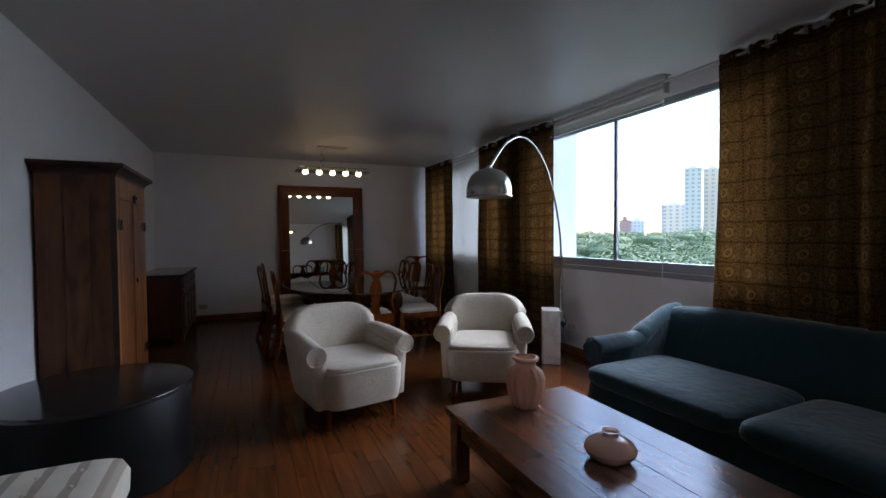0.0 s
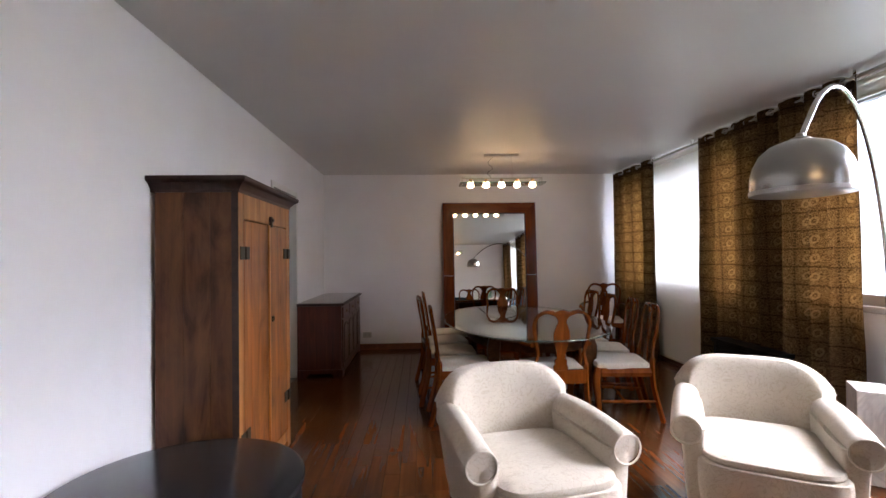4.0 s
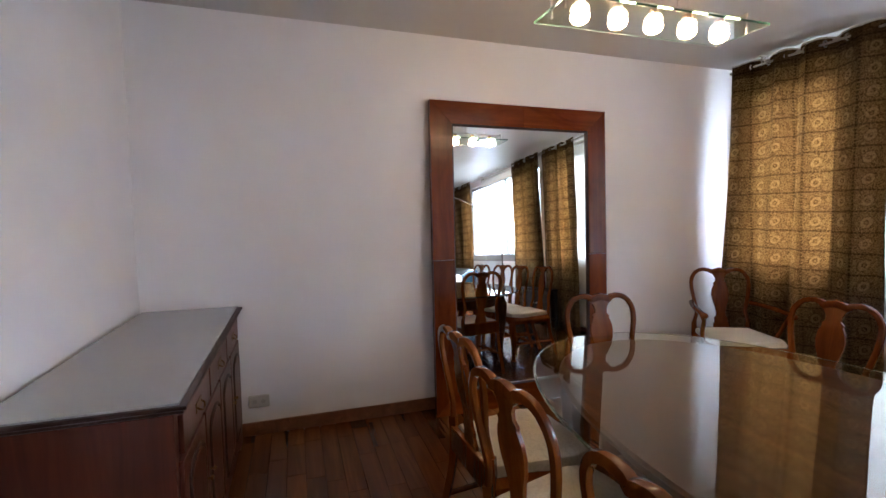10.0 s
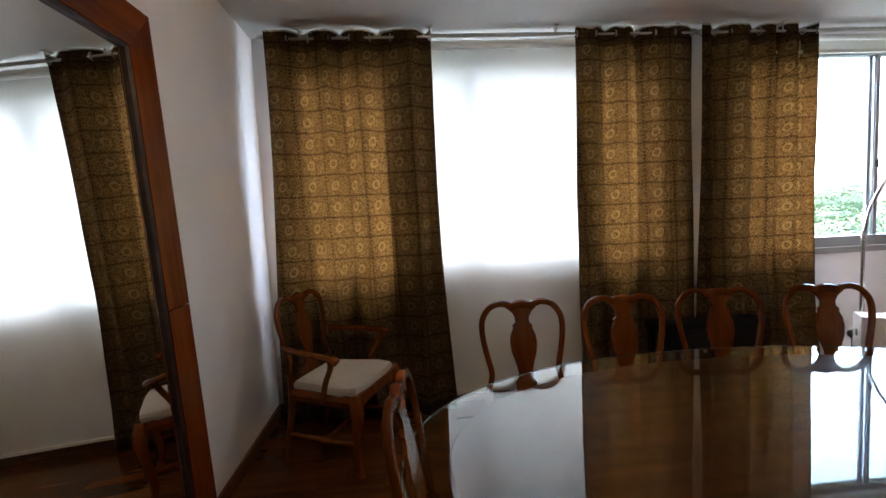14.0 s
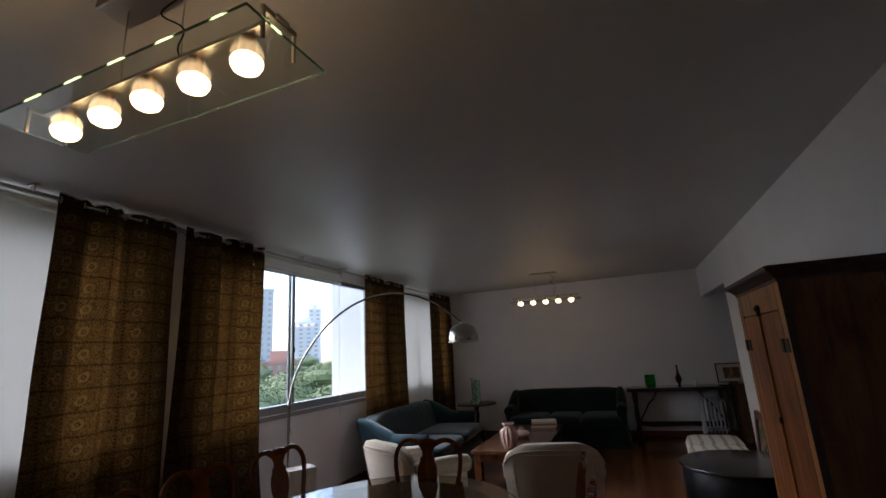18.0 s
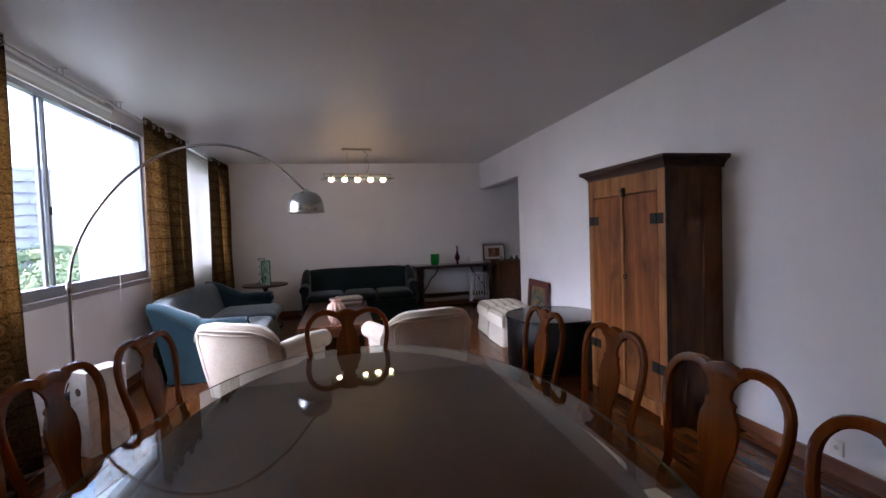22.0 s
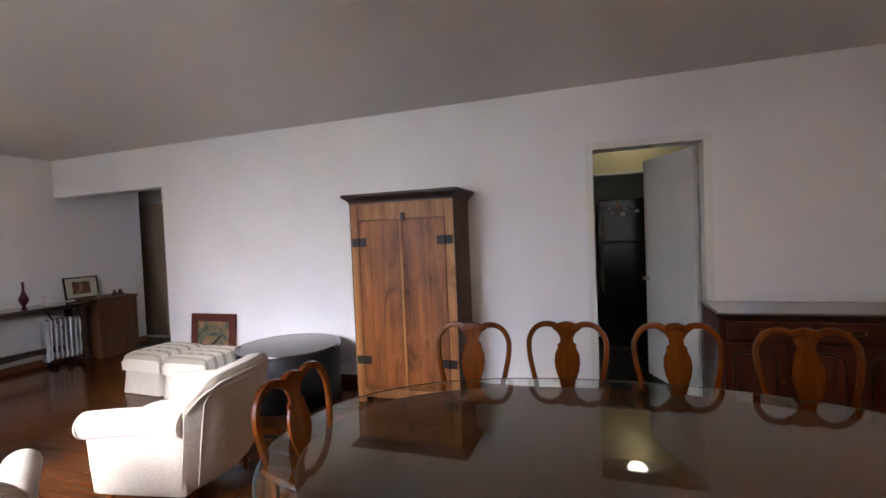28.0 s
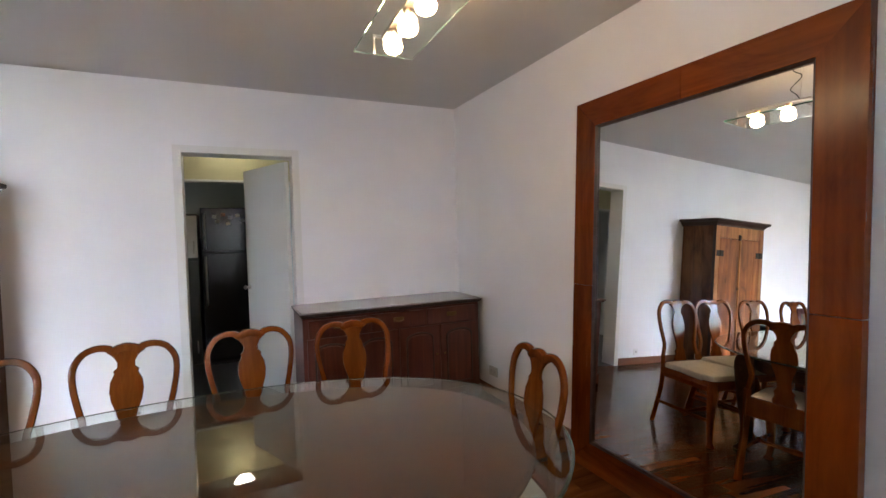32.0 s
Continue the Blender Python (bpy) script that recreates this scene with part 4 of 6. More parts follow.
for i in range(n):
    y = SBY0 + 0.04 + wd * i
    d = part("door", box(0, 0.016, 0.008, wd - 0.008, 0.105, SBZ - 0.19, 0.004), SIDEW, sb)
    d.location = (SBX - 0.03, y, 0)
    z0, z1, a0, a1 = 0.16, SBZ - 0.29, 0.065, wd - 0.065
    arch = [(a0, z0), (a1, z0), (a1, z1)] + [((a0 + a1) / 2 + (a1 - a0) / 2 * math.cos(t), z1 + 0.05 * math.sin(t)) for t in [math.pi * q / 10 for q in range(1, 10)]] + [(a0, z1)]
    mold = bmesh.new()
    tube(mold, [(0.016, a, z) for a, z in arch], 0.008, 6, closed=True)
    part("arched_panel_moulding", mold, CORNICEW, d)
    part("panel", prism(bmesh.new(), [(a * 0.94 + 0.03 * (a0 + a1), z * 0.94 + 0.03 * (z0 + z1)) for a, z in arch], 0.007, 0.0162, "x"), SIDEW, d)
    kn = bmesh.new()
    tube(kn, [(0.016, 0, 0), (0.026, 0, 0), (0.032, 0, 0), (0.04, 0, 0)], [0.004, 0.004, 0.010, 0.006], 8)
    part("knob", kn, BRASS, d, "small brass knob", True).location = (0, 0.035 if i % 2 else wd - 0.035, 0.42)
sg = thing("sideboard_glass", "glass sheet lying on the sideboard, its pale reflection put into the colour", "glass top", pose(0.03, 0, SBZ + 0.0005))
part("glass_sheet", box(0, SBX - 0.025, SBY0 + 0.014, SBY1 - 0.014, 0, 0.008, 0.0015), REFLECTGLASS, sg)

# wall sockets
def socket_plate(m, label, material, size=1.0):
    t = thing("wall_socket", label, "socket", m, "wall sockets")
    part("plate", box(-0.062 * size, 0.062 * size, 0, 0.011, -0.04, 0.04, 0.004), material, t)
    for x in (-0.025, 0.025) if size == 1 else (0.0,):
        hole = bmesh.new()
        tube(hole, [(x, 0.011, 0), (x, 0.0118, 0)], 0.014, 12)
        part("socket_hole", hole, mat_grey, t)


mat_grey = mat("grey_plastic", (0.42, 0.41, 0.38), 0.5)
socket_plate(pose(0.63, Y1, 0.22, 0, 0, 180), "greyish double wall socket beside the sideboard", PLATE)
socket_plate(pose(0, 6.32, 0.15, 0, 0, -90), "small white wall socket beside the kitchen door", WHITEP, 0.55)
socket_plate(pose(W, 4.95, 0.30, 0, 0, 90), "cream wall socket beside the marble lamp base", PLASTIC)


# ---- cupboard ----
CY0, CY1, CX, CZ = 4.655, 5.60, 0.46, 1.745
cb = thing("cupboard", "old two-door pine cupboard with dark cornice and iron hinges", "cupboard", pose(0.02, 0, 0))
# side planks, back and boards use a darker brown pine than the front
for y0, y1, lab in ((CY0, CY0 + 0.025, "darker brown plank side"), (CY1 - 0.025, CY1, "darker brown plank side")):
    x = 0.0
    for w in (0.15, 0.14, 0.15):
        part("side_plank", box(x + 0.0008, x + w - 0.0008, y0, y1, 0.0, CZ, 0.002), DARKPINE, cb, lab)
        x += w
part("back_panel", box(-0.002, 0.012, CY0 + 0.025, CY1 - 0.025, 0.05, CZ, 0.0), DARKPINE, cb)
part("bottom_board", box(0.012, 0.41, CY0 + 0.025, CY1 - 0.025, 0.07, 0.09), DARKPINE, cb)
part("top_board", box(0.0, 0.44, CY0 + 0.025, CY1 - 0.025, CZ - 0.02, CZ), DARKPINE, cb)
FX0, FX1 = 0.418, 0.442
for y0, y1 in ((CY0 + 0.001, CY0 + 0.075), (CY1 - 0.075, CY1 - 0.001)):
    part("front_stile", box(FX0 + 0.002, FX1, y0, y1, 0.0, CZ - 0.002, 0.003), PALEPINE, cb, "paler pine stile")
# thin dark strips along both front corners
for y0, y1 in ((CY0 - 0.004, CY0 - 0.0005), (CY1 + 0.0005, CY1 + 0.004)):
    part("corner_strip", box(FX1 - 0.036, FX1, y0, y1, 0.0, CZ - 0.003, 0.001), CORNICEW, cb, "dark corner strip")
part("top_rail", box(FX0, FX1, CY0 + 0.077, CY1 - 0.077, CZ - 0.145, CZ - 0.002, 0.003), PALEPINE, cb)
part("bottom_rail", box(FX0, FX1, CY0 + 0.077, CY1 - 0.077, 0.05, 0.135, 0.003), PALEPINE, cb)
cor = bmesh.new()
loft(cor, [[Vector((x, y, z)) for x, y in ((-0.018, CY0 - d), (0.443 + d, CY0 - d), (0.443 + d, CY1 + d), (-0.018, CY1 + d))] for z, d in ((CZ - 0.004, 0.004), (CZ + 0.012, 0.006), (CZ + 0.026, 0.018), (CZ + 0.042, 0.032), (CZ + 0.052, 0.052), (CZ + 0.062, 0.056), (CZ + 0.078, 0.056), (CZ + 0.080, 0.050))])
part("cornice", cor, CORNICEW, cb, "dark moulded cornice")
mid = (CY0 + CY1) / 2 + 0.01
for s, (a, b) in enumerate(((CY0 + 0.08, mid - 0.003), (mid + 0.003, CY1 - 0.08))):
    d = part("door", box(0, 0.012, a, b, 0.14, CZ - 0.15, 0.0), PINE, cb, "planked pine door")
    d.location = (FX0 + 0.002, 0, 0)
    cuts = (0.0, 0.27, 1.0) if s == 0 else (0.0, 0.62, 1.0)
    for c0, c1 in zip(cuts, cuts[1:]):
        part("plank", box(0.0122, 0.022, a + (b - a) * c0 + 0.0008, a + (b - a) * c1 - 0.0008, 0.145, CZ - 0.155, 0.0014), PINE, d)
    hy = CY0 + 0.012 if s == 0 else CY1 - 0.012
    for z in (1.41, 0.385):
        h = bmesh.new()
        sg = 1 if s == 0 else -1
        box_bm(h, 0.026, 0.030, min(hy, hy + sg * 0.062), max(hy, hy + sg * 0.062), z - 0.036, z + 0.036, 0.001)
        box_bm(h, 0.0225, 0.028, min(hy + sg * 0.07, hy + sg * 0.135), max(hy + sg * 0.07, hy + sg * 0.135), z - 0.036, z + 0.036, 0.001)
        tube(h, [(0.031, hy + sg * 0.066, z - 0.036), (0.031, hy + sg * 0.066, z + 0.036)], 0.006, 8)
        part("hinge", h, IRON, d, "black iron butt hinge")
part("cover_strip", box(FX1 + 0.0005, FX1 + 0.012, mid - 0.016, mid + 0.010, 0.14, CZ - 0.152, 0.004), PALEPINE, cb, "pale cover strip")
ct = bmesh.new()
tube(ct, [(FX1, mid + 0.02, CZ - 0.118), (FX1 + 0.012, mid + 0.02, CZ - 0.118), (FX1 + 0.03, mid + 0.02, CZ - 0.118)], [0.013, 0.013, 0.011], 10)
box_bm(ct, FX1 + 0.002, FX1 + 0.022, mid + 0.004, mid + 0.036, CZ - 0.165, CZ - 0.095, 0.005)
part("turn_catch", ct, CORNICEW, cb, "dark wooden turn catch")
kr = bmesh.new()
tube(kr, [(FX1 + 0.012 + 0.003, mid + 0.035 + 0.017 * math.cos(a), 0.985 + 0.017 * math.sin(a)) for a in [2 * math.pi * i / 14 for i in range(14)]], 0.0045, 6, closed=True)
part("ring_pull", kr, IRON, cb, "iron ring pull", True)

# ---- living end ----
def armchair():
    """A low upholstered chair with rolled arms and a rounded back; it faces -y."""
    t = thing("armchair", "cream damask armchair with rolled arms and wooden legs", "armchair", None, "cream armchairs")
    base = bmesh.new()
    loft(base, [ring(Vector((0, -0.05, z)), Vector((1, 0, 0)), Vector((0, 1, 0)), a, b, 44, 6) for z, a, b in ((0.145, 0.26, 0.30), (0.155, 0.28, 0.325), (0.26, 0.295, 0.342), (0.36, 0.298, 0.35), (0.395, 0.295, 0.348), (0.41, 0.28, 0.33))])
    part("seat_base", base, DAMASK, t, smooth=True)
    part("seat_cushion", pillow(bmesh.new(), -0.28, 0.28, -0.395, 0.24, 0.385, 0.455, 5, 0.22), DAMASK, t, smooth=True)
    back, rear = bmesh.new(), []
    rings = []
    n = 26
    for i in range(n + 1):
        u = -1 + 2 * i / n
        hgt = 0.768 - 0.12 * abs(u) ** 5
        bow = 0.085 * abs(u) ** 2.4
        nx, ny = math.sin(u * 0.75 * abs(u)), math.cos(u * 0.75 * abs(u))
        sec = []
        for k in range(18):
            w = 2 * math.pi * k / 18
            o = math.copysign(abs(math.cos(w)) ** 0.34, math.cos(w))
            zz = math.sin(w)
            z = 0.15 + (hgt - 0.15) * (0.5 + 0.5 * math.copysign(abs(zz) ** 0.42, zz))
            g = (z - 0.15) / 0.63
            cx = u * 0.355 * (0.84 + 0.16 * g ** 0.7)
            cy = 0.285 - bow + 0.105 * g
            k2 = 0.050 + 0.016 * g
            sec.append(Vector((cx + nx * o * k2, cy + ny * o * k2, z)))
        rings.append(sec)
        g = (hgt - 0.03 - 0.15) / 0.63
        rear.append((u * 0.355 * (0.84 + 0.16 * g ** 0.7) + nx * 0.060, 0.285 - bow + 0.105 * g + ny * 0.062, hgt - 0.045))
    loft(back, rings)
    part("backrest", back, DAMASK, t, smooth=True)
    # corded seam round the rear of the back
    seam_pts = []
    for u, z in [(-0.80, 0.18 + 0.05 * q) for q in range(10)] + [(-0.80 + 0.1 * q, 0.69) for q in range(1, 16)] + [(0.80, 0.63 - 0.05 * q) for q in range(10)]:
        bow, g = 0.085 * abs(u) ** 2.4, (z - 0.15) / 0.63
        nx, ny = math.sin(u * 0.75 * abs(u)), math.cos(u * 0.75 * abs(u))
        off = 0.050 + 0.016 * g
        seam_pts.append((u * 0.355 * (0.84 + 0.16 * g ** 0.7) + nx * off, 0.285 - bow + 0.105 * g + ny * off, z))
    edge = bmesh.new()
    tube(edge, seam_pts, 0.0045, 6)
    part("piping", edge, SEATF, t, "corded piping", True)
    rp = bmesh.new()
    tube(rp, rear, 0.006, 6)
    part("piping", rp, SEATF, t, "corded piping", True)
    for s in (-1, 1):
        arm = bmesh.new()
        pts = smooth_path([(s * 0.325, 0.27, 0.535), (s * 0.330, 0.10, 0.545), (s * 0.334, -0.08, 0.54), (s * 0.336, -0.22, 0.528), (s * 0.336, -0.30, 0.52)], 4)
        tube(arm, pts, [0.072] * (len(pts) - 2) + [0.072, 0.062], 18, 0.95, side=(1, 0, 0))
        part("arm", arm, DAMASK, t, "rolled arm", True)
        side = bmesh.new()
        loft(side, [ring(Vector((s * (0.298 + 0.02 * (z - 0.15)), -0.015, z)), Vector((1, 0, 0)), Vector((0, 1, 0)), w, d, 28, 7) for z, w, d in ((0.148, 0.030, 0.265), (0.155, 0.040, 0.275), (0.30, 0.046, 0.282), (0.45, 0.054, 0.285), (0.53, 0.06, 0.285))])
        part("arm_side", side, DAMASK, t, smooth=True)
        pipe = bmesh.new()
        tube(pipe, [(s * 0.336 + 0.066 * math.cos(a), -0.303, 0.52 + 0.066 * math.sin(a)) for a in [2 * math.pi * i / 20 for i in range(20)]], 0.005, 6, closed=True)
        part("piping", pipe, SEATF, t, "corded piping", True)
    fp = bmesh.new()
    tube(fp, smooth_path([(-0.27, -0.30, 0.402), (-0.248, -0.375, 0.402), (-0.15, -0.396, 0.402), (0, -0.40, 0.402), (0.15, -0.396, 0.402), (0.248, -0.375, 0.402), (0.27, -0.30, 0.402)], 3), 0.0055, 6)
    part("piping", fp, SEATF, t, "corded piping", True)
    for x, y in ((-0.24, -0.26), (0.24, -0.26), (-0.23, 0.22), (0.23, 0.22)):
        leg = bmesh.new()
        tube(leg, [(x * 1.04, y * 1.07, 0.0), (x, y, 0.165)], [0.014, 0.025], 10)
        part("leg", leg, CHAIRW, t, "tapered wooden leg", True)
    return t


ac = armchair()
ac.matrix_world = pose(1.955, 4.345, 0.0, 0, 0, 11)
ac2 = copy_thing(ac, pose(3.165, 4.40, 0.0, 0, 0, -30))


def sofa(width, depth, m, fabric_mat, label, seats, hgt, caps, lean=0.20):
    """A sofa that faces -y, its back at y = depth / 2 leaning out over its foot."""
    t = thing("sofa", label, "sofa", m)
    w, d = width / 2, depth / 2
    foot = d - lean
    b = bmesh.new()
    loft(b, [ring(Vector((0, (foot - d) / 2 + 0.02, z)), Vector((1, 0, 0)), Vector((0, 1, 0)), w - a, (foot + d) / 2 - a, 72, 14) for z, a in ((0.006, 0.0), (0.05, 0.012), (0.16, 0.03), (0.27, 0.045), (0.31, 0.05))])
    part("skirted_base", b, fabric_mat, t, smooth=True)
    aw = 0.17
    sw = (width - 2 * aw) / seats
    for i in range(seats):
        x = -w + aw + sw * i
        x0 = x + 0.004 - (0.07 if i == 0 else 0)
        x1 = x + sw - 0.004 + (0.07 if i == seats - 1 else 0)
        part("seat_cushion", pillow(bmesh.new(), x0, x1, -d - 0.02, foot - 0.10, 0.29, 0.445, 9, 0.05), fabric_mat, t, smooth=True)
    def edge(z):
        return foot + lean * min(1.0, max(0.0, (z - 0.05) / (hgt - 0.05)))
    bk = bmesh.new()
    rings = []
    n = 34
    for i in range(n + 1):
        u = -1 + 2 * i / n
        top = hgt - 0.045 * abs(u) ** 6
        x = u * (w - 0.03)
        sec = []
        for q in range(18):
            a = 2 * math.pi * q / 18
            cz, sz = math.cos(a), math.sin(a)
            z = 0.05 + (top - 0.05) * (0.5 + 0.5 * math.copysign(abs(sz) ** 0.36, sz))
            th = 0.10
            y = edge(z) - th - 0.05 * abs(u) ** 10 + math.copysign(abs(cz) ** 0.6, cz) * th
            sec.append(Vector((x, y, z)))
        rings.append(sec)
    loft(bk, rings)
    part("backrest", bk, fabric_mat, t, smooth=True)
    for s in (-1, 1):
        ys = [d - 0.07, d - 0.15, d - 0.24, d - 0.34, d - 0.46, 0.0 if d > 0.5 else -0.05, -d + 0.24, -d + 0.13]
        zs = [hgt - 0.055, hgt - 0.065, hgt - 0.10, hgt - 0.155, 0.575, 0.535, 0.52, 0.51]
        path = smooth_path([(s * (w - 0.08), y, z) for y, z in zip(ys, zs)], 4)
        k = len(path)
        rad = [0.050 + 0.022 * min(1.0, i / (k * 0.55)) for i in range(k - 2)] + [0.071, 0.060]
        arm = bmesh.new()
        tube(arm, path, rad, 18, 1.06, side=(1, 0, 0))
        part("arm", arm, fabric_mat, t, "rolled sloping arm", True)
        # side panel: falls from the roll to the skirt, flaring at the floor
        sd = bmesh.new()
        rows = []
        for p in path[::2] + [path[-1]]:
            col = []
            for q in range(9):
                g = q / 8
                z = 0.008 + (p.z - 0.008) * (1 - g)
                back = (p.y + d) / (2 * d)
                y = p.y - (edge(p.z) - edge(z)) * max(0.0, back) ** 2 * 1.0
                y = max(y, -d + 0.10)
                out = w - 0.055 + 0.018 * g + 0.042 * g ** 4 + 0.03 * (1 - g) ** 3
                col.append(Vector((s * out, y, z)))
            rows.append(col)
        vs = [[sd.verts.new(p) for p in c] for c in rows]
        inn = [[sd.verts.new((s * (w - 0.15), p.y, p.z)) for p in c] for c in rows]
        for grid in (vs, inn):
            for c0, c1 in zip(grid, grid[1:]):
                for q in range(8):
                    sd.faces.new((c0[q], c0[q + 1], c1[q + 1], c1[q]))
        for e in (0, -1):
            for q in range(8):
                sd.faces.new((vs[e][q], vs[e][q + 1], inn[e][q + 1], inn[e][q]))
        for q in (0, 8):
            for i in range(len(vs) - 1):
                sd.faces.new((vs[i][q], vs[i + 1][q], inn[i + 1][q], inn[i][q]))
        part("arm_side", sd, fabric_mat, t, smooth=True)
        if caps:
            cap = bmesh.new()
            rr = []
            for j, y in enumerate((-d + 0.118, -d + 0.13, -d + 0.20, -d + 0.28, -d + 0.36, -d + 0.42)):
                rr.append([Vector((s * (w - 0.08) + s * (0.088 + 0.003 * math.sin(2.1 * j + q)) * math.cos(a) * 1.02, y + 0.01 * math.sin(1.7 * q), 0.513 + 0.03 * (y + d) + (0.078 * math.sin(a) if a > 0 else 0.13 * math.sin(a)))) for q, a in enumerate([math.pi * 1.5 * q / 16 - 0.85 for q in range(17)])])
            vv = [[cap.verts.new(p) for p in r] for r in rr]
            for r0, r1 in zip(vv, vv[1:]):
                for q in range(16):
                    cap.faces.new((r0[q], r0[q + 1], r1[q + 1], r1[q]))
            bmesh.ops.solidify(cap, geom=cap.faces[:], thickness=0.006)
            part("arm_cover", cap, fabric_mat, t, "loose velvet arm cover", True)
    return t


sofa(2.24, 1.06, pose(3.945, 2.39, 0, 0, 0, -88), VELVET, "teal velvet sofa with sloping rolled arms beside the window", 2, 0.79, True)
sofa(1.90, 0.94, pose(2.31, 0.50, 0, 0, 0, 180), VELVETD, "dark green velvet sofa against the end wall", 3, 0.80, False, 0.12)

# coffee table
CTX0, CTX1, CTY0, CTY1, CTZ = 2.25, 3.06, 1.32, 3.18, 0.385
cft = thing("coffee_table", "low dark rustic plank coffee table with square legs", "table", pose(0, 0, 0))
n, w = 5, (CTX1 - CTX0) / 5
for i in range(n):
    part("top_plank", box(CTX0 + w * i + 0.0005, CTX0 + w * (i + 1) - 0.0005, CTY0, CTY1, CTZ - 0.035, CTZ - 0.0004 * (i % 3), 0.0018), COFFEEW, cft)
for y in (CTY0 + 0.05, CTY1 - 0.085):
    part("apron", box(CTX0 + 0.09, CTX1 - 0.09, y, y + 0.03, CTZ - 0.135, CTZ - 0.035, 0.003), COFFEEW, cft)
for x in (CTX0 + 0.035, CTX1 - 0.065):
    part("apron", box(x, x + 0.03, CTY0 + 0.11, CTY1 - 0.11, CTZ - 0.135, CTZ - 0.035, 0.003), COFFEEW, cft)
for x in (CTX0 + 0.02, CTX1 - 0.10):
    for y in (CTY0 + 0.03, CTY1 - 0.11):
        part("leg", box(x, x + 0.08, y, y + 0.08, 0.0, CTZ - 0.035, 0.005), COFFEEW, cft)

vs = thing("ribbed_vase", "pink ribbed glass jar standing on the coffee table", "vase", pose(2.65, 2.99, CTZ))
vb = bmesh.new()
lathe(vb, [(0.045, 0.0), (0.058, 0.006), (0.085, 0.06), (0.097, 0.12), (0.098, 0.16), (0.085, 0.20), (0.060, 0.222)], 96, 0.085, 12, 0.006)
part("body", vb, PINKGLASS, vs, smooth=True)
vn = bmesh.new()
lathe(vn, [(0.059, 0.222), (0.054, 0.235), (0.054, 0.25), (0.068, 0.258), (0.073, 0.266), (0.070, 0.275), (0.060, 0.277)], 40, 0, 1, 0.006)
part("neck", vn, PINKGLASS, vs, smooth=True)
bw = thing("bowl_vase", "squat pink frosted glass vase on the coffee table", "vase", pose(2.645, 2.36, CTZ))
bb = bmesh.new()
lathe(bb, [(0.05, 0.0), (0.074, 0.005), (0.100, 0.030), (0.106, 0.046), (0.098, 0.066), (0.068, 0.087), (0.034, 0.098)], 48, 0.008, 24, 0.006)
part("body", bb, PINKGLASS, bw, smooth=True)
bn = bmesh.new()
lathe(bn, [(0.034, 0.098), (0.030, 0.103), (0.030, 0.111), (0.037, 0.117), (0.039, 0.121)], 32, 0, 1, 0.005)
part("neck", bn, PINKGLASS, bw, smooth=True)
PAGES = mat("book_pages", (0.62, 0.58, 0.50), 0.85)
COVER = [mat("book_cover", c, 0.5) for c in ((0.42, 0.35, 0.25), (0.22, 0.10, 0.07), (0.48, 0.42, 0.33))]
for i in range(3):
    bk = thing("book", ("beige hardback book", "brown hardback book", "pale hardback book")[i] + " lying in a stack on the coffee table", "book", pose(2.50, 1.50, CTZ + 0.0005 + i * 0.029, 0, 0, 4 + 5 * i), "stack of books")
    part("cover", box(-0.17, 0.17, -0.125, 0.125, 0, 0.003), COVER[i], bk)
    part("cover", box(-0.17, 0.17, -0.125, 0.125, 0.025, 0.028), COVER[i], bk)
    part("spine", box(-0.17, 0.17, 0.122, 0.126, 0.003, 0.025), COVER[i], bk)
    part("pages", box(-0.164, 0.164, -0.119, 0.121, 0.0035, 0.0245), PAGES, bk)

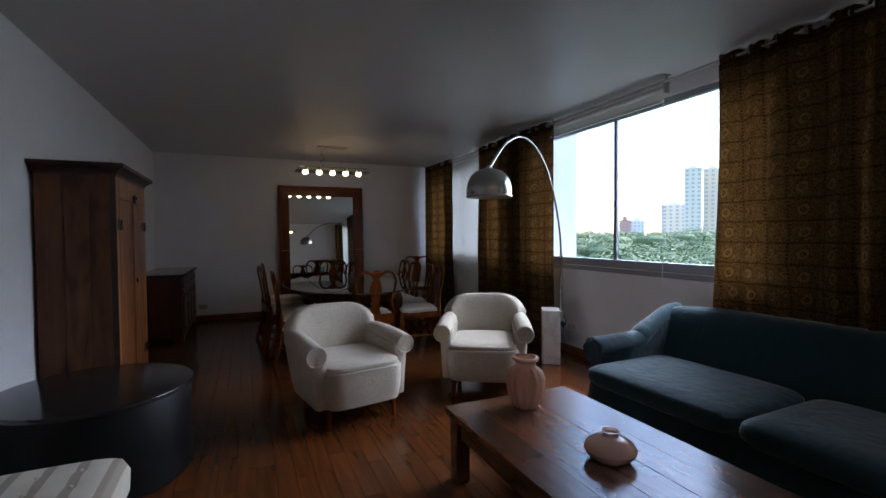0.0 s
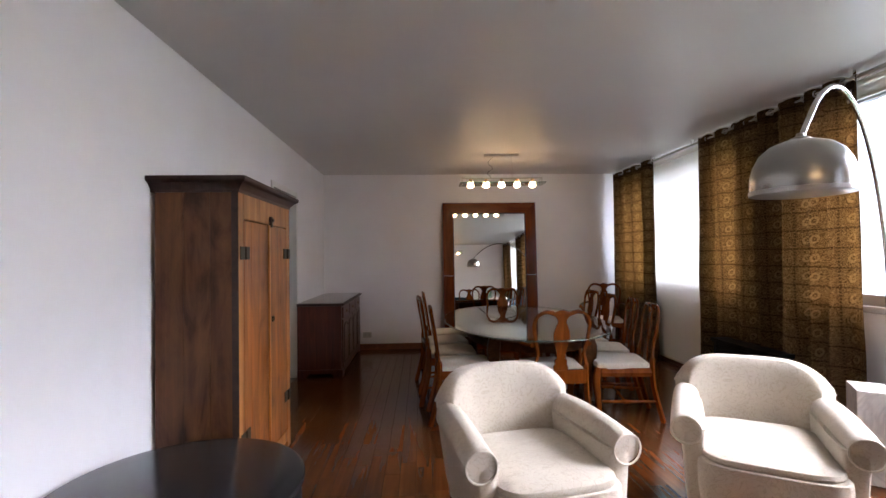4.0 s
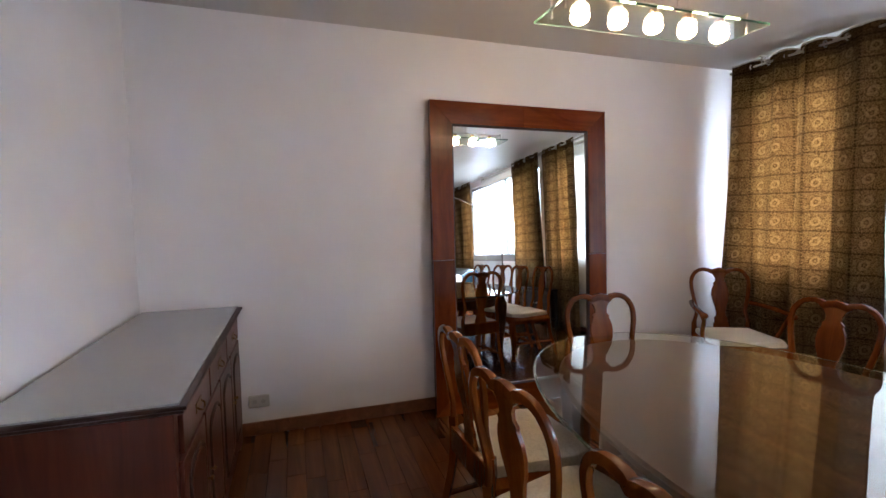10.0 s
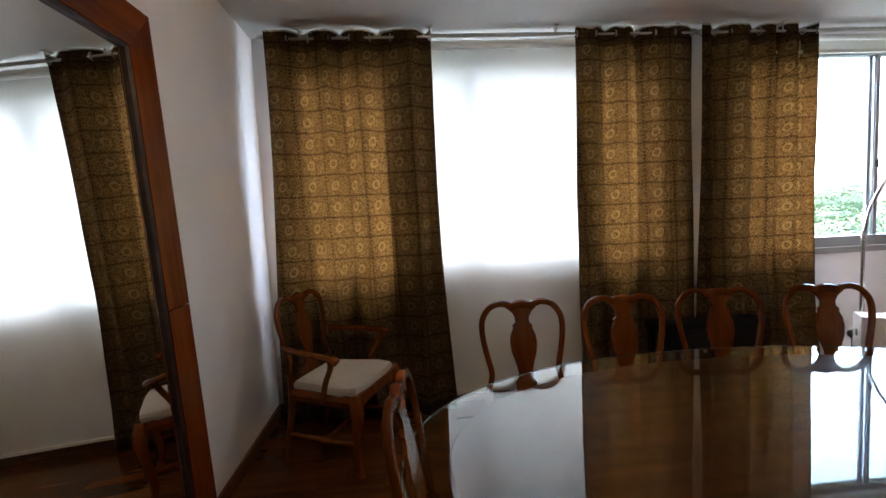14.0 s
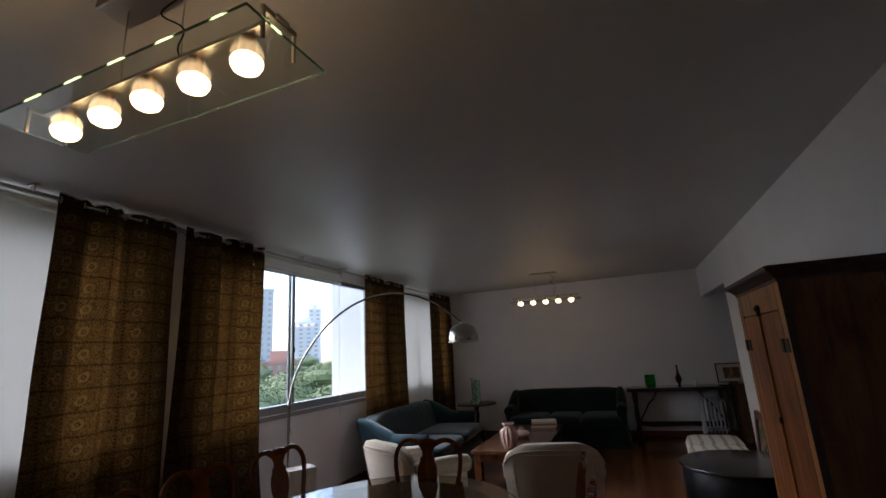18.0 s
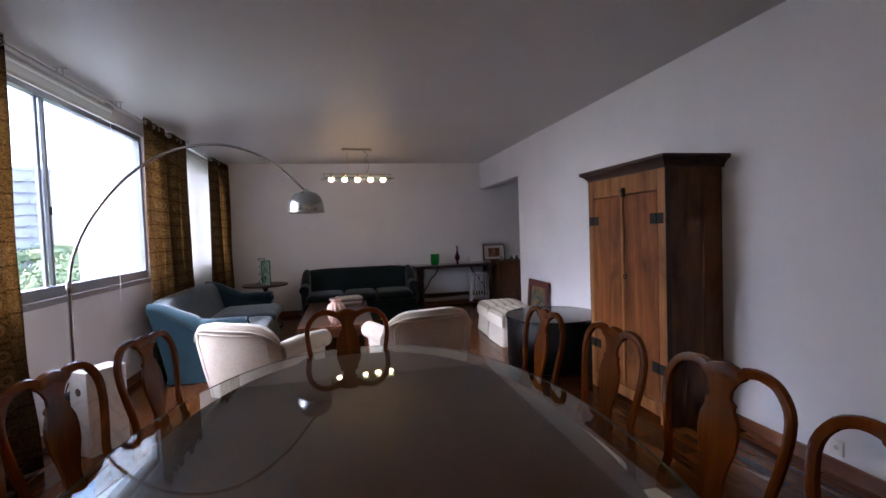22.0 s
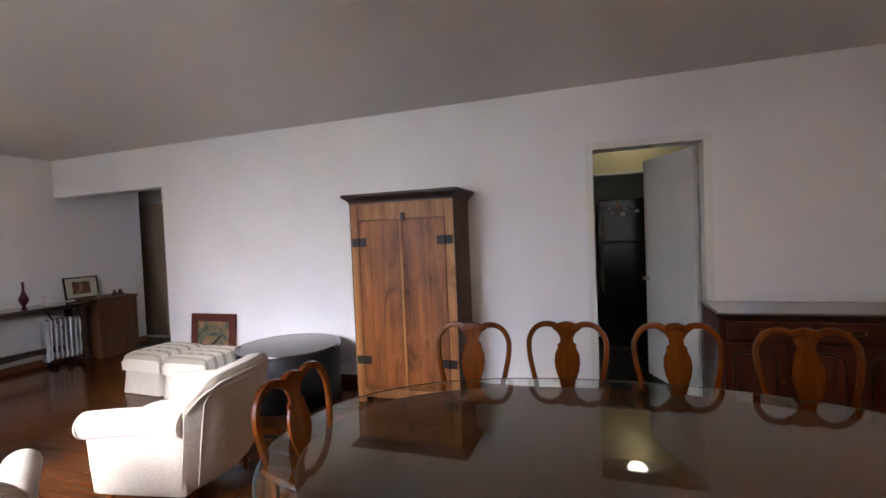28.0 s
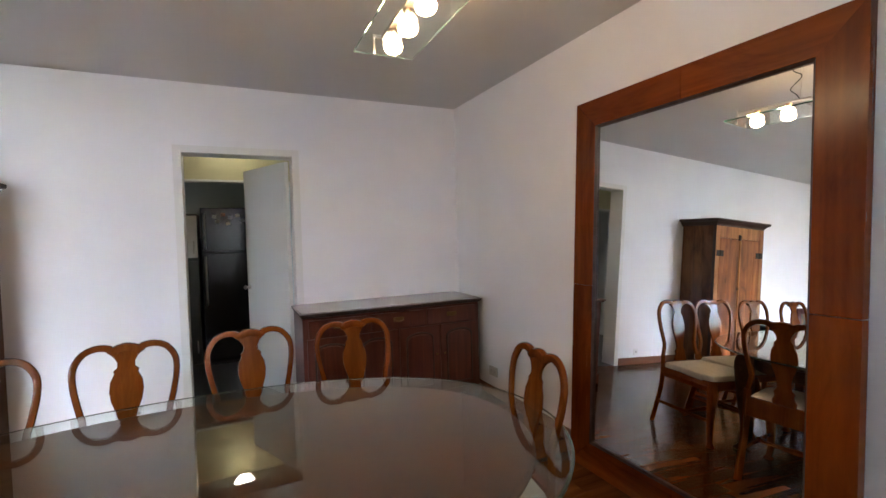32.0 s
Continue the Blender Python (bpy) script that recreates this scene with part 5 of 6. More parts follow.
# ottomans
def ottoman():
    t = thing("ottoman", "square striped cream ottoman with a tufted top and skirt", "ottoman", None, "striped ottomans")
    sk = bmesh.new()
    loft(sk, [ring(Vector((0, 0, z)), Vector((1, 0, 0)), Vector((0, 1, 0)), 0.268 + a, 0.258 + a, 60, 16) for z, a in ((0.004, 0.012), (0.12, 0.0), (0.225, -0.008), (0.23, -0.02))])
    part("skirt", sk, SKIRTF, t, "plain pleated skirt", True)
    top = bmesh.new()
    g, wx, wy = 24, 0.275, 0.265
    def zt(u, v):
        e = (1 - abs(u) ** 5) ** 0.25 * (1 - abs(v) ** 5) ** 0.25 if abs(u) < 1 and abs(v) < 1 else 0.0
        dip = sum(math.exp(-((u - a) ** 2 + (v - b) ** 2) / 0.012) for a in (-0.5, 0, 0.5) for b in (-0.5, 0, 0.5))
        return 0.315 + 0.095 * e - 0.013 * dip
    vv = [[top.verts.new((wx * (-1 + 2 * i / g), wy * (-1 + 2 * j / g), zt(-1 + 2 * i / g, -1 + 2 * j / g))) for j in range(g + 1)] for i in range(g + 1)]
    for i in range(g):
        for j in range(g):
            top.faces.new((vv[i][j], vv[i + 1][j], vv[i + 1][j + 1], vv[i][j + 1]))
    rim = [vv[i][0] for i in range(g)] + [vv[g][j] for j in range(g)] + [vv[g - i][g] for i in range(g)] + [vv[0][g - j] for j in range(g)]
    low = [top.verts.new((p.co.x * 0.985, p.co.y * 0.985, 0.225)) for p in rim]
    for i in range(len(rim)):
        top.faces.new((rim[i], low[i], low[(i + 1) % len(low)], rim[(i + 1) % len(rim)]))
    top.faces.new(low)
    part("cushion_top", top, STRIPE, t, smooth=True)
    bt = bmesh.new()
    bmesh.ops.create_uvsphere(bt, u_segments=10, v_segments=6, radius=0.009)
    me = mesh_of(bt, "button", STRIPE, True)
    for a in (-0.5, 0, 0.5):
        for b in (-0.5, 0, 0.5):
            ob = new("button", me)
            ob.parent = t
            ob.location = (wx * a, wy * b, zt(a, b) + 0.002)
    return t


ot = ottoman()
ot.matrix_world = pose(0.49, 2.41, 0, 0, 0, -2)
copy_thing(ot, pose(0.52, 2.99, 0, 0, 0, 1))

# drum table
dt = thing("drum_table", "round black drum-shaped side table by the wall", "table", pose(0.50, 3.97, 0))
db = bmesh.new()
lathe(db, [(0.44, 0.0), (0.452, 0.006), (0.455, 0.03), (0.455, 0.47), (0.452, 0.474)], 72)
part("drum", db, BLACKW, dt, smooth=True)
dtop = bmesh.new()
lathe(dtop, [(0.455, 0.474), (0.468, 0.478), (0.470, 0.492), (0.466, 0.50), (0.455, 0.502)], 72)
part("top", dtop, mat("black_polished_top", (0.016, 0.015, 0.015), 0.18), dt, "glossy black top", True)

# painting leaning on the wall
pic = thing("painting", "small painting in a dark red wooden frame leaning on the wall", "painting", pose(0.065, 2.595, 0.0, 0, -5, 0))
PF = mat("dark_red_frame", (0.10, 0.018, 0.012), 0.4)
hw2, ph, f2 = 0.312, 0.675, 0.085
for y0, y1, z0, z1 in ((-hw2, -hw2 + f2, 0, ph), (hw2 - f2, hw2, 0, ph), (-hw2 + f2, hw2 - f2, 0, f2), (-hw2 + f2, hw2 - f2, ph - f2, ph)):
    part("frame", box(0, 0.03, y0, y1, z0, z1, 0.006), PF, pic)
def canvas(name, cols):
    m = mat(name, cols[0], 0.6)
    k = Nodes(m)
    vec = k.coords()
    k.color(k.ramp(k.noise(vec, 5.5, 5, 0.6, 1.2), [(0.32, cols[0]), (0.46, cols[1]), (0.56, cols[2]), (0.68, cols[3])]))
    return m


part("canvas", box(0.008, 0.014, -hw2 + f2, hw2 - f2, f2, ph - f2), canvas("painted_canvas", ((0.02, 0.03, 0.03), (0.10, 0.14, 0.10), (0.30, 0.16, 0.06), (0.35, 0.40, 0.30))), pic, "loosely painted green and ochre canvas")
part("painted_shape", turn(prism(bmesh.new(), [(0.11 * math.cos(a), 0.06 * math.sin(a)) for a in [2 * math.pi * q / 18 for q in range(18)]], 0.002, 0.0145, "x"), Matrix.Translation((0, -0.02, 0.26))), mat("ochre_paint", (0.36, 0.20, 0.08), 0.6), pic, "ochre painted shape")
part("painted_shape", prism(bmesh.new(), [(-0.13, 0.25), (0.10, 0.44), (0.12, 0.42), (-0.10, 0.23)], 0.002, 0.0168, "x"), mat("dark_paint", (0.03, 0.025, 0.02), 0.6), pic, "dark painted diagonal")

# arc lamp
al = thing("arc_floor_lamp", "tall chrome arc floor lamp on a white marble block", "floor lamp", pose(4.165, 4.79, 0, 0, 0, -33))
part("marble_base", box(-0.09, 0.09, -0.125, 0.125, 0, 0.55, 0.008), MARBLE, al, "white veined marble block")
# no hole is cut: a brown disc carries the shade inside it
hole = bmesh.new()
tube(hole, [(0, 0.1255, 0.42), (0, 0.127, 0.42)], 0.026, 20)
part("base_hole_shade", hole, mat("hole_shadow_brown", (0.08, 0.06, 0.05), 0.7), al)
P0, P1 = Vector((4.30, 4.79, 0.0)), Vector((2.86, 3.76, 0.0))
inv = al.matrix_world.inverted()
def on_arc(s, z):
    return inv @ (P0.lerp(P1, s) + Vector((0, 0, z)))


pole = bmesh.new()
tube(pole, [on_arc(0, 0.45), on_arc(0, 1.10)], 0.0135, 12)
part("pole", pole, CHROME, al, "brushed steel pole", True)
arc = bmesh.new()
tube(arc, smooth_path([on_arc(0, 1.08), on_arc(0.02, 1.30), on_arc(0.085, 1.56), on_arc(0.20, 1.83), on_arc(0.35, 2.03), on_arc(0.52, 2.13), on_arc(0.68, 2.12), on_arc(0.83, 2.02), on_arc(0.94, 1.88), on_arc(1.0, 1.79)], 6), 0.0105, 10)
part("arc_tube", arc, CHROME, al, "bent chrome tube", True)
col = bmesh.new()
tube(col, [on_arc(0, 1.05), on_arc(0, 1.06), on_arc(0, 1.12), on_arc(0.001, 1.13)], [0.013, 0.017, 0.017, 0.012], 12)
part("collar", col, CHROME, al, smooth=True)
clamp = bmesh.new()
turn(box_bm(clamp, -0.02, 0.02, -0.03, 0.03, 0.46, 0.52, 0.004), Matrix.Translation(on_arc(0, 0)))
part("pole_clamp", clamp, STEEL, al)
sh = bmesh.new()
lathe(sh, [(0.160, -0.005), (0.162, 0.02), (0.160, 0.06), (0.150, 0.10), (0.130, 0.14), (0.098, 0.17), (0.055, 0.187), (0.010, 0.192)], 48, 0, 1, 0.003)
dome = part("shade", sh, CHROME, al, "chrome dome shade", True)
dome.matrix_local = Matrix.Translation(on_arc(1.0, 1.60)) @ pose(0, 0, 0, 0, 0, 0)
rimb = bmesh.new()
lathe(rimb, [(0.158, -0.012), (0.164, -0.010), (0.165, 0.004), (0.160, 0.006)], 48, 0, 1, 0.004)
part("rim", rimb, STEEL, dome, "flat steel rim", True)
cap = bmesh.new()
lathe(cap, [(0.03, 0.19), (0.032, 0.197), (0.014, 0.204), (0.012, 0.215)], 20)
part("cap", cap, STEEL, dome, smooth=True)
cd = bmesh.new()
c0 = on_arc(0, 0)
tube(cd, smooth_path([c0 + Vector((0.02, 0.01, 0.50)), c0 + Vector((0.05, 0.03, 0.40)), c0 + Vector((0.02, 0.05, 0.34)), c0 + Vector((-0.01, 0.03, 0.42)), c0 + Vector((0.03, 0.04, 0.36)), c0 + Vector((0.06, 0.03, 0.15)), c0 + Vector((0.05, 0.02, 0.012)), c0 + Vector((0.20, 0.10, 0.008))], 6), 0.004, 6)
part("cord", cd, CORD, al, "black power cord", True)
kn = bmesh.new()
bmesh.ops.create_uvsphere(kn, u_segments=12, v_segments=8, radius=0.03)
turn(kn, Matrix.Translation(c0 + Vector((0.015, 0.045, 0.375))))
part("foot_switch", kn, CORD, al, "black switch on the cord", True)

# round side table with glass vases
st = thing("round_side_table", "dark round pedestal side table in the corner", "table", pose(3.78, 0.62, 0))
tb = bmesh.new()
lathe(tb, [(0.30, 0.60), (0.335, 0.606), (0.345, 0.618), (0.340, 0.632), (0.32, 0.636)], 56)
part("tabletop", tb, DARKW, st, smooth=True)
pd = bmesh.new()
lathe(pd, [(0.035, 0.16), (0.05, 0.2), (0.04, 0.26), (0.028, 0.34), (0.042, 0.44), (0.03, 0.52), (0.05, 0.58), (0.12, 0.605)], 24)
part("pedestal", pd, DARKW, st, smooth=True)
for i in range(3):
    a = 2 * math.pi * i / 3 + 0.5
    lg = bmesh.new()
    tube(lg, smooth_path([(0.03 * math.cos(a), 0.03 * math.sin(a), 0.22), (0.13 * math.cos(a), 0.13 * math.sin(a), 0.20), (0.22 * math.cos(a), 0.22 * math.sin(a), 0.08), (0.29 * math.cos(a), 0.29 * math.sin(a), 0.014)], 4), 0.02, 8)
    part("leg", lg, DARKW, st, smooth=True)
for (x, y, h, r, lab) in ((3.82, 0.58, 0.40, 0.055, "tall clear twisted glass vase on the side table"), (3.745, 0.70, 0.37, 0.065, "tall square-shouldered clear glass vase on the side table")):
    gv = thing("glass_vase", lab, "vase", pose(x, y, 0.6365), "glass vases")
    g = bmesh.new()
    if r < 0.06:
        rings = []
        for j in range(17):
            z = h * j / 16
            cxx, cyy = 0.018 * math.sin(j * 1.25), 0.012 * math.cos(j * 1.25)
            rings.append(ring(Vector((cxx, cyy, z)), Vector((1, 0, 0)), Vector((0, 1, 0)), r * (0.75 + 0.2 * math.sin(j * 0.9)), r * (0.75 + 0.2 * math.sin(j * 0.9)), 20))
        loft(g, rings)
    else:
        loft(g, [ring(Vector((0, 0, z)), Vector((1, 0, 0)), Vector((0, 1, 0)), a, a * 0.8, 28, 5) for z, a in ((0, r * 0.96), (0.008, r), (h - 0.01, r * 1.02), (h, r), (h - 0.004, r - 0.006), (0.02, r - 0.008))])
    part("body", g, AQUAGLASS, gv, smooth=True)
    rm = bmesh.new()
    tube(rm, [(r * 0.95 * math.cos(a), r * 0.8 * math.sin(a), h) for a in [2 * math.pi * i / 20 for i in range(20)]], 0.004, 6, closed=True)
    part("rim", rm, AQUAGLASS, gv, smooth=True)

# console table with its things
CO = (-0.13, 1.34, 0.03, 0.46, 0.775)
con = thing("console_table", "long dark wood console table with iron braces", "table", pose(0, 0, 0))
part("tabletop", box(CO[0], CO[1], CO[2], CO[3], CO[4] - 0.05, CO[4], 0.006), DARKW, con)
for x in (CO[0] + 0.06, CO[1] - 0.16):
    for y in (CO[2] + 0.04, CO[3] - 0.10):
        lg = bmesh.new()
        loft(lg, [ring(Vector((x + 0.05, y + 0.03, z)), Vector((1, 0, 0)), Vector((0, 1, 0)), a, a * 0.8, 16, 4) for z, a in ((0.05, 0.035), (0.12, 0.04), (0.2, 0.024), (0.36, 0.036), (0.52, 0.024), (0.6, 0.04), (0.72, 0.04))])
        part("leg", lg, DARKW, con, smooth=True)
    part("foot_rail", box(x, x + 0.10, CO[2] + 0.03, CO[3] - 0.03, 0.0, 0.055, 0.006), DARKW, con)
part("stretcher", prism(bmesh.new(), [(CO[0] + 0.14, 0.20), (CO[0] + 0.35, 0.18), (CO[0] + 0.59, 0.20), (CO[1] - 0.35, 0.18), (CO[1] - 0.14, 0.20), (CO[1] - 0.14, 0.26), (CO[0] + 0.14, 0.26)], 0.04, 0.22), DARKW, con)
for s, x in ((1, CO[0] + 0.14), (-1, CO[1] - 0.14)):
    br = bmesh.new()
    tube(br, smooth_path([(x, 0.24, 0.26), (x + s * 0.06, 0.24, 0.36), (x + s * 0.12, 0.24, 0.45), (x + s * 0.16, 0.24, 0.53), (x + s * 0.24, 0.24, 0.60), (x + s * 0.30, 0.24, 0.725)], 4), 0.011, 8)
    part("iron_brace", br, IRON, con, "curved iron brace", True)
cg = thing("console_glass", "clear glass sheet lying on the console table", "glass top", pose(0, 0, CO[4] + 0.0005))
part("glass_sheet", box(CO[0] - 0.01, CO[1] + 0.01, CO[2] - 0.01, CO[3] + 0.01, 0, 0.008, 0.001), TABLEGLASS, cg)
CT = CO[4] + 0.009
gv = thing("green_vase", "green glass tumbler vase on the console table", "vase", pose(0.97, 0.30, CT))
g = bmesh.new()
lathe(g, [(0.05, 0.0), (0.066, 0.006), (0.078, 0.05), (0.080, 0.12), (0.074, 0.19)], 32, 0, 1, 0.007)
part("body", g, GREENGLASS, gv, smooth=True)
gb = bmesh.new()
lathe(gb, [(0.060, 0.165), (0.079, 0.168), (0.078, 0.188), (0.060, 0.19)], 32)
part("band", gb, GREENGLASS, gv, smooth=True)
pb = thing("purple_bottle", "slender purple glass decanter on the console table", "bottle", pose(0.56, 0.30, CT))
g = bmesh.new()
lathe(g, [(0.025, 0.0), (0.03, 0.004), (0.014, 0.03), (0.03, 0.055), (0.048, 0.10), (0.046, 0.13), (0.02, 0.19), (0.011, 0.24), (0.015, 0.30)], 32, 0, 1, 0.005)
part("body", g, PURPLEGLASS, pb, smooth=True)
g = bmesh.new()
lathe(g, [(0.006, 0.30), (0.016, 0.304), (0.018, 0.312), (0.01, 0.318)], 20)
part("rim", g, PURPLEGLASS, pb, smooth=True)
fg = thing("figurine", "small white porcelain figurine on the console table", "figurine", pose(0.34, 0.30, CT))
g = bmesh.new()
lathe(g, [(0.028, 0), (0.03, 0.008), (0.026, 0.03), (0.034, 0.05), (0.02, 0.085), (0.012, 0.10), (0.018, 0.115), (0.012, 0.13), (0.003, 0.137)], 20)
part("body", g, mat("white_porcelain", (0.72, 0.72, 0.70), 0.2), fg, smooth=True)
# oil radiator under the console
rd = thing("oil_radiator", "white oil-filled column radiator under the console table", "radiator", pose(0.12, 0.235, 0, 0, 0, -12))
RW = mat("white_radiator_enamel", (0.62, 0.64, 0.66), 0.35)
for i in range(7):
    y = -0.15 + 0.05 * i
    f = bmesh.new()
    pr = [(-0.075, 0.10), (0.075, 0.10), (0.082, 0.14), (0.082, 0.55), (0.07, 0.60), (-0.07, 0.60), (-0.082, 0.55), (-0.082, 0.14)]
    prism(f, [(yy, z) for yy, z in pr], 0.018, y, "x")
    part("fin", f, RW, rd)
for z in (0.14, 0.56):
    g = bmesh.new()
    tube(g, [(-0.15, 0, z), (0.17, 0, z)], 0.02, 10)
    part("header_pipe", g, RW, rd, smooth=True)
part("control_box", box(0.17, 0.215, -0.075, 0.075, 0.08, 0.58, 0.012), RW, rd, "control end box")
for x in (-0.12, 0.14):
    part("foot", box(x - 0.02, x + 0.02, -0.12, 0.12, 0.03, 0.055, 0.005), BLACKW, rd)
    for y in (-0.11, 0.11):
        w = bmesh.new()
        tube(w, [(x - 0.012, y, 0.018), (x + 0.012, y, 0.018)], 0.018, 12)
        part("castor", w, BLACKW, rd, smooth=True)
# chest at the end of the console
ch = thing("wooden_chest", "brown wooden chest of drawers beside the console table", "chest", pose(0, 0, 0))
CHX0, CHX1, CHY0, CHY1, CHZ = -0.68, -0.15, 0.03, 0.50, 0.80
part("body", box(CHX0 + 0.01, CHX1 - 0.01, CHY0, CHY1 - 0.02, 0.06, CHZ - 0.03, 0.004), CHESTW, ch)
part("top", box(CHX0, CHX1, CHY0, CHY1, CHZ - 0.03, CHZ, 0.006), CHESTW, ch)
part("plinth", box(CHX0 + 0.02, CHX1 - 0.02, CHY0 + 0.01, CHY1 - 0.04, 0, 0.06, 0.003), CHESTW, ch)
for i in range(3):
    z = 0.085 + 0.222 * i
    d = part("drawer", box(CHX0 + 0.03, CHX1 - 0.03, CHY1 - 0.0195, CHY1 - 0.006, z, z + 0.205, 0.004), CHESTW, ch)
    for x in (CHX0 + 0.16, CHX1 - 0.16):
        g = bmesh.new()
        tube(g, [(x, CHY1 - 0.006, z + 0.1), (x, CHY1 + 0.008, z + 0.1), (x, CHY1 + 0.016, z + 0.1)], [0.006, 0.014, 0.010], 10)
        part("knob", g, BRASS, d, smooth=True)
fp = thing("framed_picture", "framed print in a thin black frame leaning on the wall", "picture", pose(-0.21, 0.10, CHZ + 0.001, 7, 0, 0))
for x0, x1, z0, z1 in ((-0.21, -0.195, 0, 0.29), (0.195, 0.21, 0, 0.29), (-0.195, 0.195, 0, 0.015), (-0.195, 0.195, 0.275, 0.29)):
    part("frame", box(x0, x1, -0.012, 0.006, z0, z1, 0.002), BLACKW, fp)
part("mat_board", box(-0.195, 0.195, -0.006, -0.002, 0.015, 0.275), mat("cream_mat_board", (0.62, 0.58, 0.50), 0.8), fp)
part("print", box(-0.11, 0.11, -0.0018, 0.0, 0.06, 0.225), canvas("brown_print", ((0.05, 0.02, 0.015), (0.22, 0.09, 0.04), (0.35, 0.20, 0.10), (0.45, 0.36, 0.25))), fp, "brown sepia print")
for i, (x, y, c) in enumerate(((-0.45, 0.36, (0.12, 0.10, 0.09)), (-0.26, 0.34, (0.40, 0.36, 0.28)), (-0.57, 0.30, (0.10, 0.10, 0.10)))):
    o = thing("ornament", "small " + ("dark", "pale", "black")[i] + " ornament on the wooden chest", "ornament", pose(x, y, CHZ + 0.0005))
    g = bmesh.new()
    lathe(g, [(0.025, 0), (0.035, 0.01), (0.04, 0.03), (0.02, 0.05), (0.015, 0.065), (0.025, 0.075), (0.01, 0.08)], 18)
    part("body", g, mat("ornament_glaze", c, 0.3), o, smooth=True)

# low black cabinet behind the chairs, under the curtains
bc = thing("black_cabinet", "low black lacquered cabinet before the curtain", "cabinet", pose(0, 0, 0))
X0, X1, Y2, Y3, Z = 4.225, 4.372, 5.60, 6.36, 0.57
part("top", box(X0 - 0.02, X1, Y2 - 0.02, Y3 + 0.02, Z - 0.03, Z, 0.006), BLACKW, bc, "polished black top")
part("moulding", box(X0 - 0.01, X1, Y2 - 0.01, Y3 + 0.01, Z - 0.045, Z - 0.03, 0.005), BLACKW, bc)
for y in (Y2, Y3 - 0.04):
    for x in (X0, X1 - 0.045):
        part("leg", box(x, x + 0.045, y, y + 0.04, 0, Z - 0.045, 0.004), BLACKW, bc)
part("shelf", box(X0 + 0.01, X1 - 0.01, Y2 + 0.04, Y3 - 0.04, 0.12, 0.145, 0.003), BLACKW, bc)
part("back_panel", box(X1 - 0.02, X1 - 0.008, Y2 + 0.04, Y3 - 0.04, 0.145, Z - 0.045), BLACKW, bc)
for i in range(2):
    y = Y2 + 0.045 + i * 0.338
    d = part("door", box(X0 + 0.004, X0 + 0.022, y, y + 0.332, 0.15, Z - 0.05, 0.004), BLACKW, bc)
    g = bmesh.new()
    tube(g, [(X0 + 0.004, y + (0.29 if i == 0 else 0.05), 0.36), (X0 - 0.012, y + (0.29 if i == 0 else 0.05), 0.36)], [0.006, 0.012], 10)
    part("knob", g, STEEL, d, smooth=True)


# ---- kitchen ----
fr = thing("refrigerator", "tall black two-door refrigerator in the kitchen", "refrigerator", pose(-1.80, 7.04, 0))
part("body", box(-0.62, 0.0, -0.35, 0.35, 0.04, 1.78, 0.01), BLACKP, fr)
part("freezer_door", box(0.002, 0.05, -0.35, 0.35, 1.28, 1.78, 0.012), BLACKP, fr)
part("fridge_door", box(0.002, 0.05, -0.35, 0.35, 0.07, 1.265, 0.012), BLACKP, fr)
for z0, z1 in ((1.33, 1.70), (0.70, 1.22)):
    g = bmesh.new()
    tube(g, smooth_path([(0.05, -0.31, z0), (0.085, -0.31, z0 + 0.03), (0.085, -0.31, z1 - 0.03), (0.05, -0.31, z1)], 3), 0.011, 8)
    part("handle", g, STEEL, fr, "steel bar handle", True)
part("base_grille", box(-0.6, 0.03, -0.33, 0.33, 0.0, 0.04), BLACKP, fr)
kl = thing("kitchen_ceiling_lamp", "lit round ceiling lamp in the kitchen", "ceiling lamp", pose(-1.25, 7.02, H))
part("base_ring", lathe(bmesh.new(), [(0.10, -0.03), (0.105, -0.02), (0.105, -0.001), (0.09, -0.0005)], 32), WHITEP, kl, smooth=True)
part("diffuser", lathe(bmesh.new(), [(0.01, -0.085), (0.05, -0.078), (0.08, -0.055), (0.097, -0.03)], 32), KITCHENBULB, kl, "lit glass diffuser", True)
structure("floor_kitchen", box(-2.65, -0.02, 5.15, Y1, -0.011, 0.002), mat("dark_kitchen_tile", (0.02, 0.022, 0.024), 0.3), "dark tiled kitchen floor", "floor")

KBEAM = paint("cream_yellow_paint", (0.60, 0.55, 0.34), 0.6)
structure("wall_kitchen_beam", box(-1.56, -1.46, 5.15, Y1, 2.06, H), KBEAM, "cream yellow beam across the kitchen", "wall")
structure("trim_kitchen_beam", box(-1.565, -1.455, 5.15, Y1, 2.035, 2.06, 0.002), WHITEP, "white strip under the kitchen beam", "trim")
for i, (y, z, c) in enumerate(((6.83, 1.68, (0.6, 0.6, 0.55)), (6.92, 1.70, (0.5, 0.3, 0.2)), (6.99, 1.67, (0.55, 0.55, 0.6)), (7.07, 1.69, (0.6, 0.55, 0.4)), (6.86, 1.62, (0.4, 0.4, 0.42)), (6.97, 1.60, (0.55, 0.5, 0.45)), (7.12, 1.63, (0.6, 0.6, 0.6)))):
    mg = thing("fridge_magnet", "small pale magnet on the black refrigerator door", "magnet", pose(-1.7495, y, z, 4 * i - 6, 0, 0), "fridge magnets")
    part("face", box(0, 0.005, -0.022, 0.022, -0.018, 0.018, 0.002), mat("magnet_enamel", c, 0.4), mg)

kc = thing("kitchen_cabinet", "tall grey kitchen cabinet with a pale upper door", "cabinet", pose(-2.39, 6.40, 0))
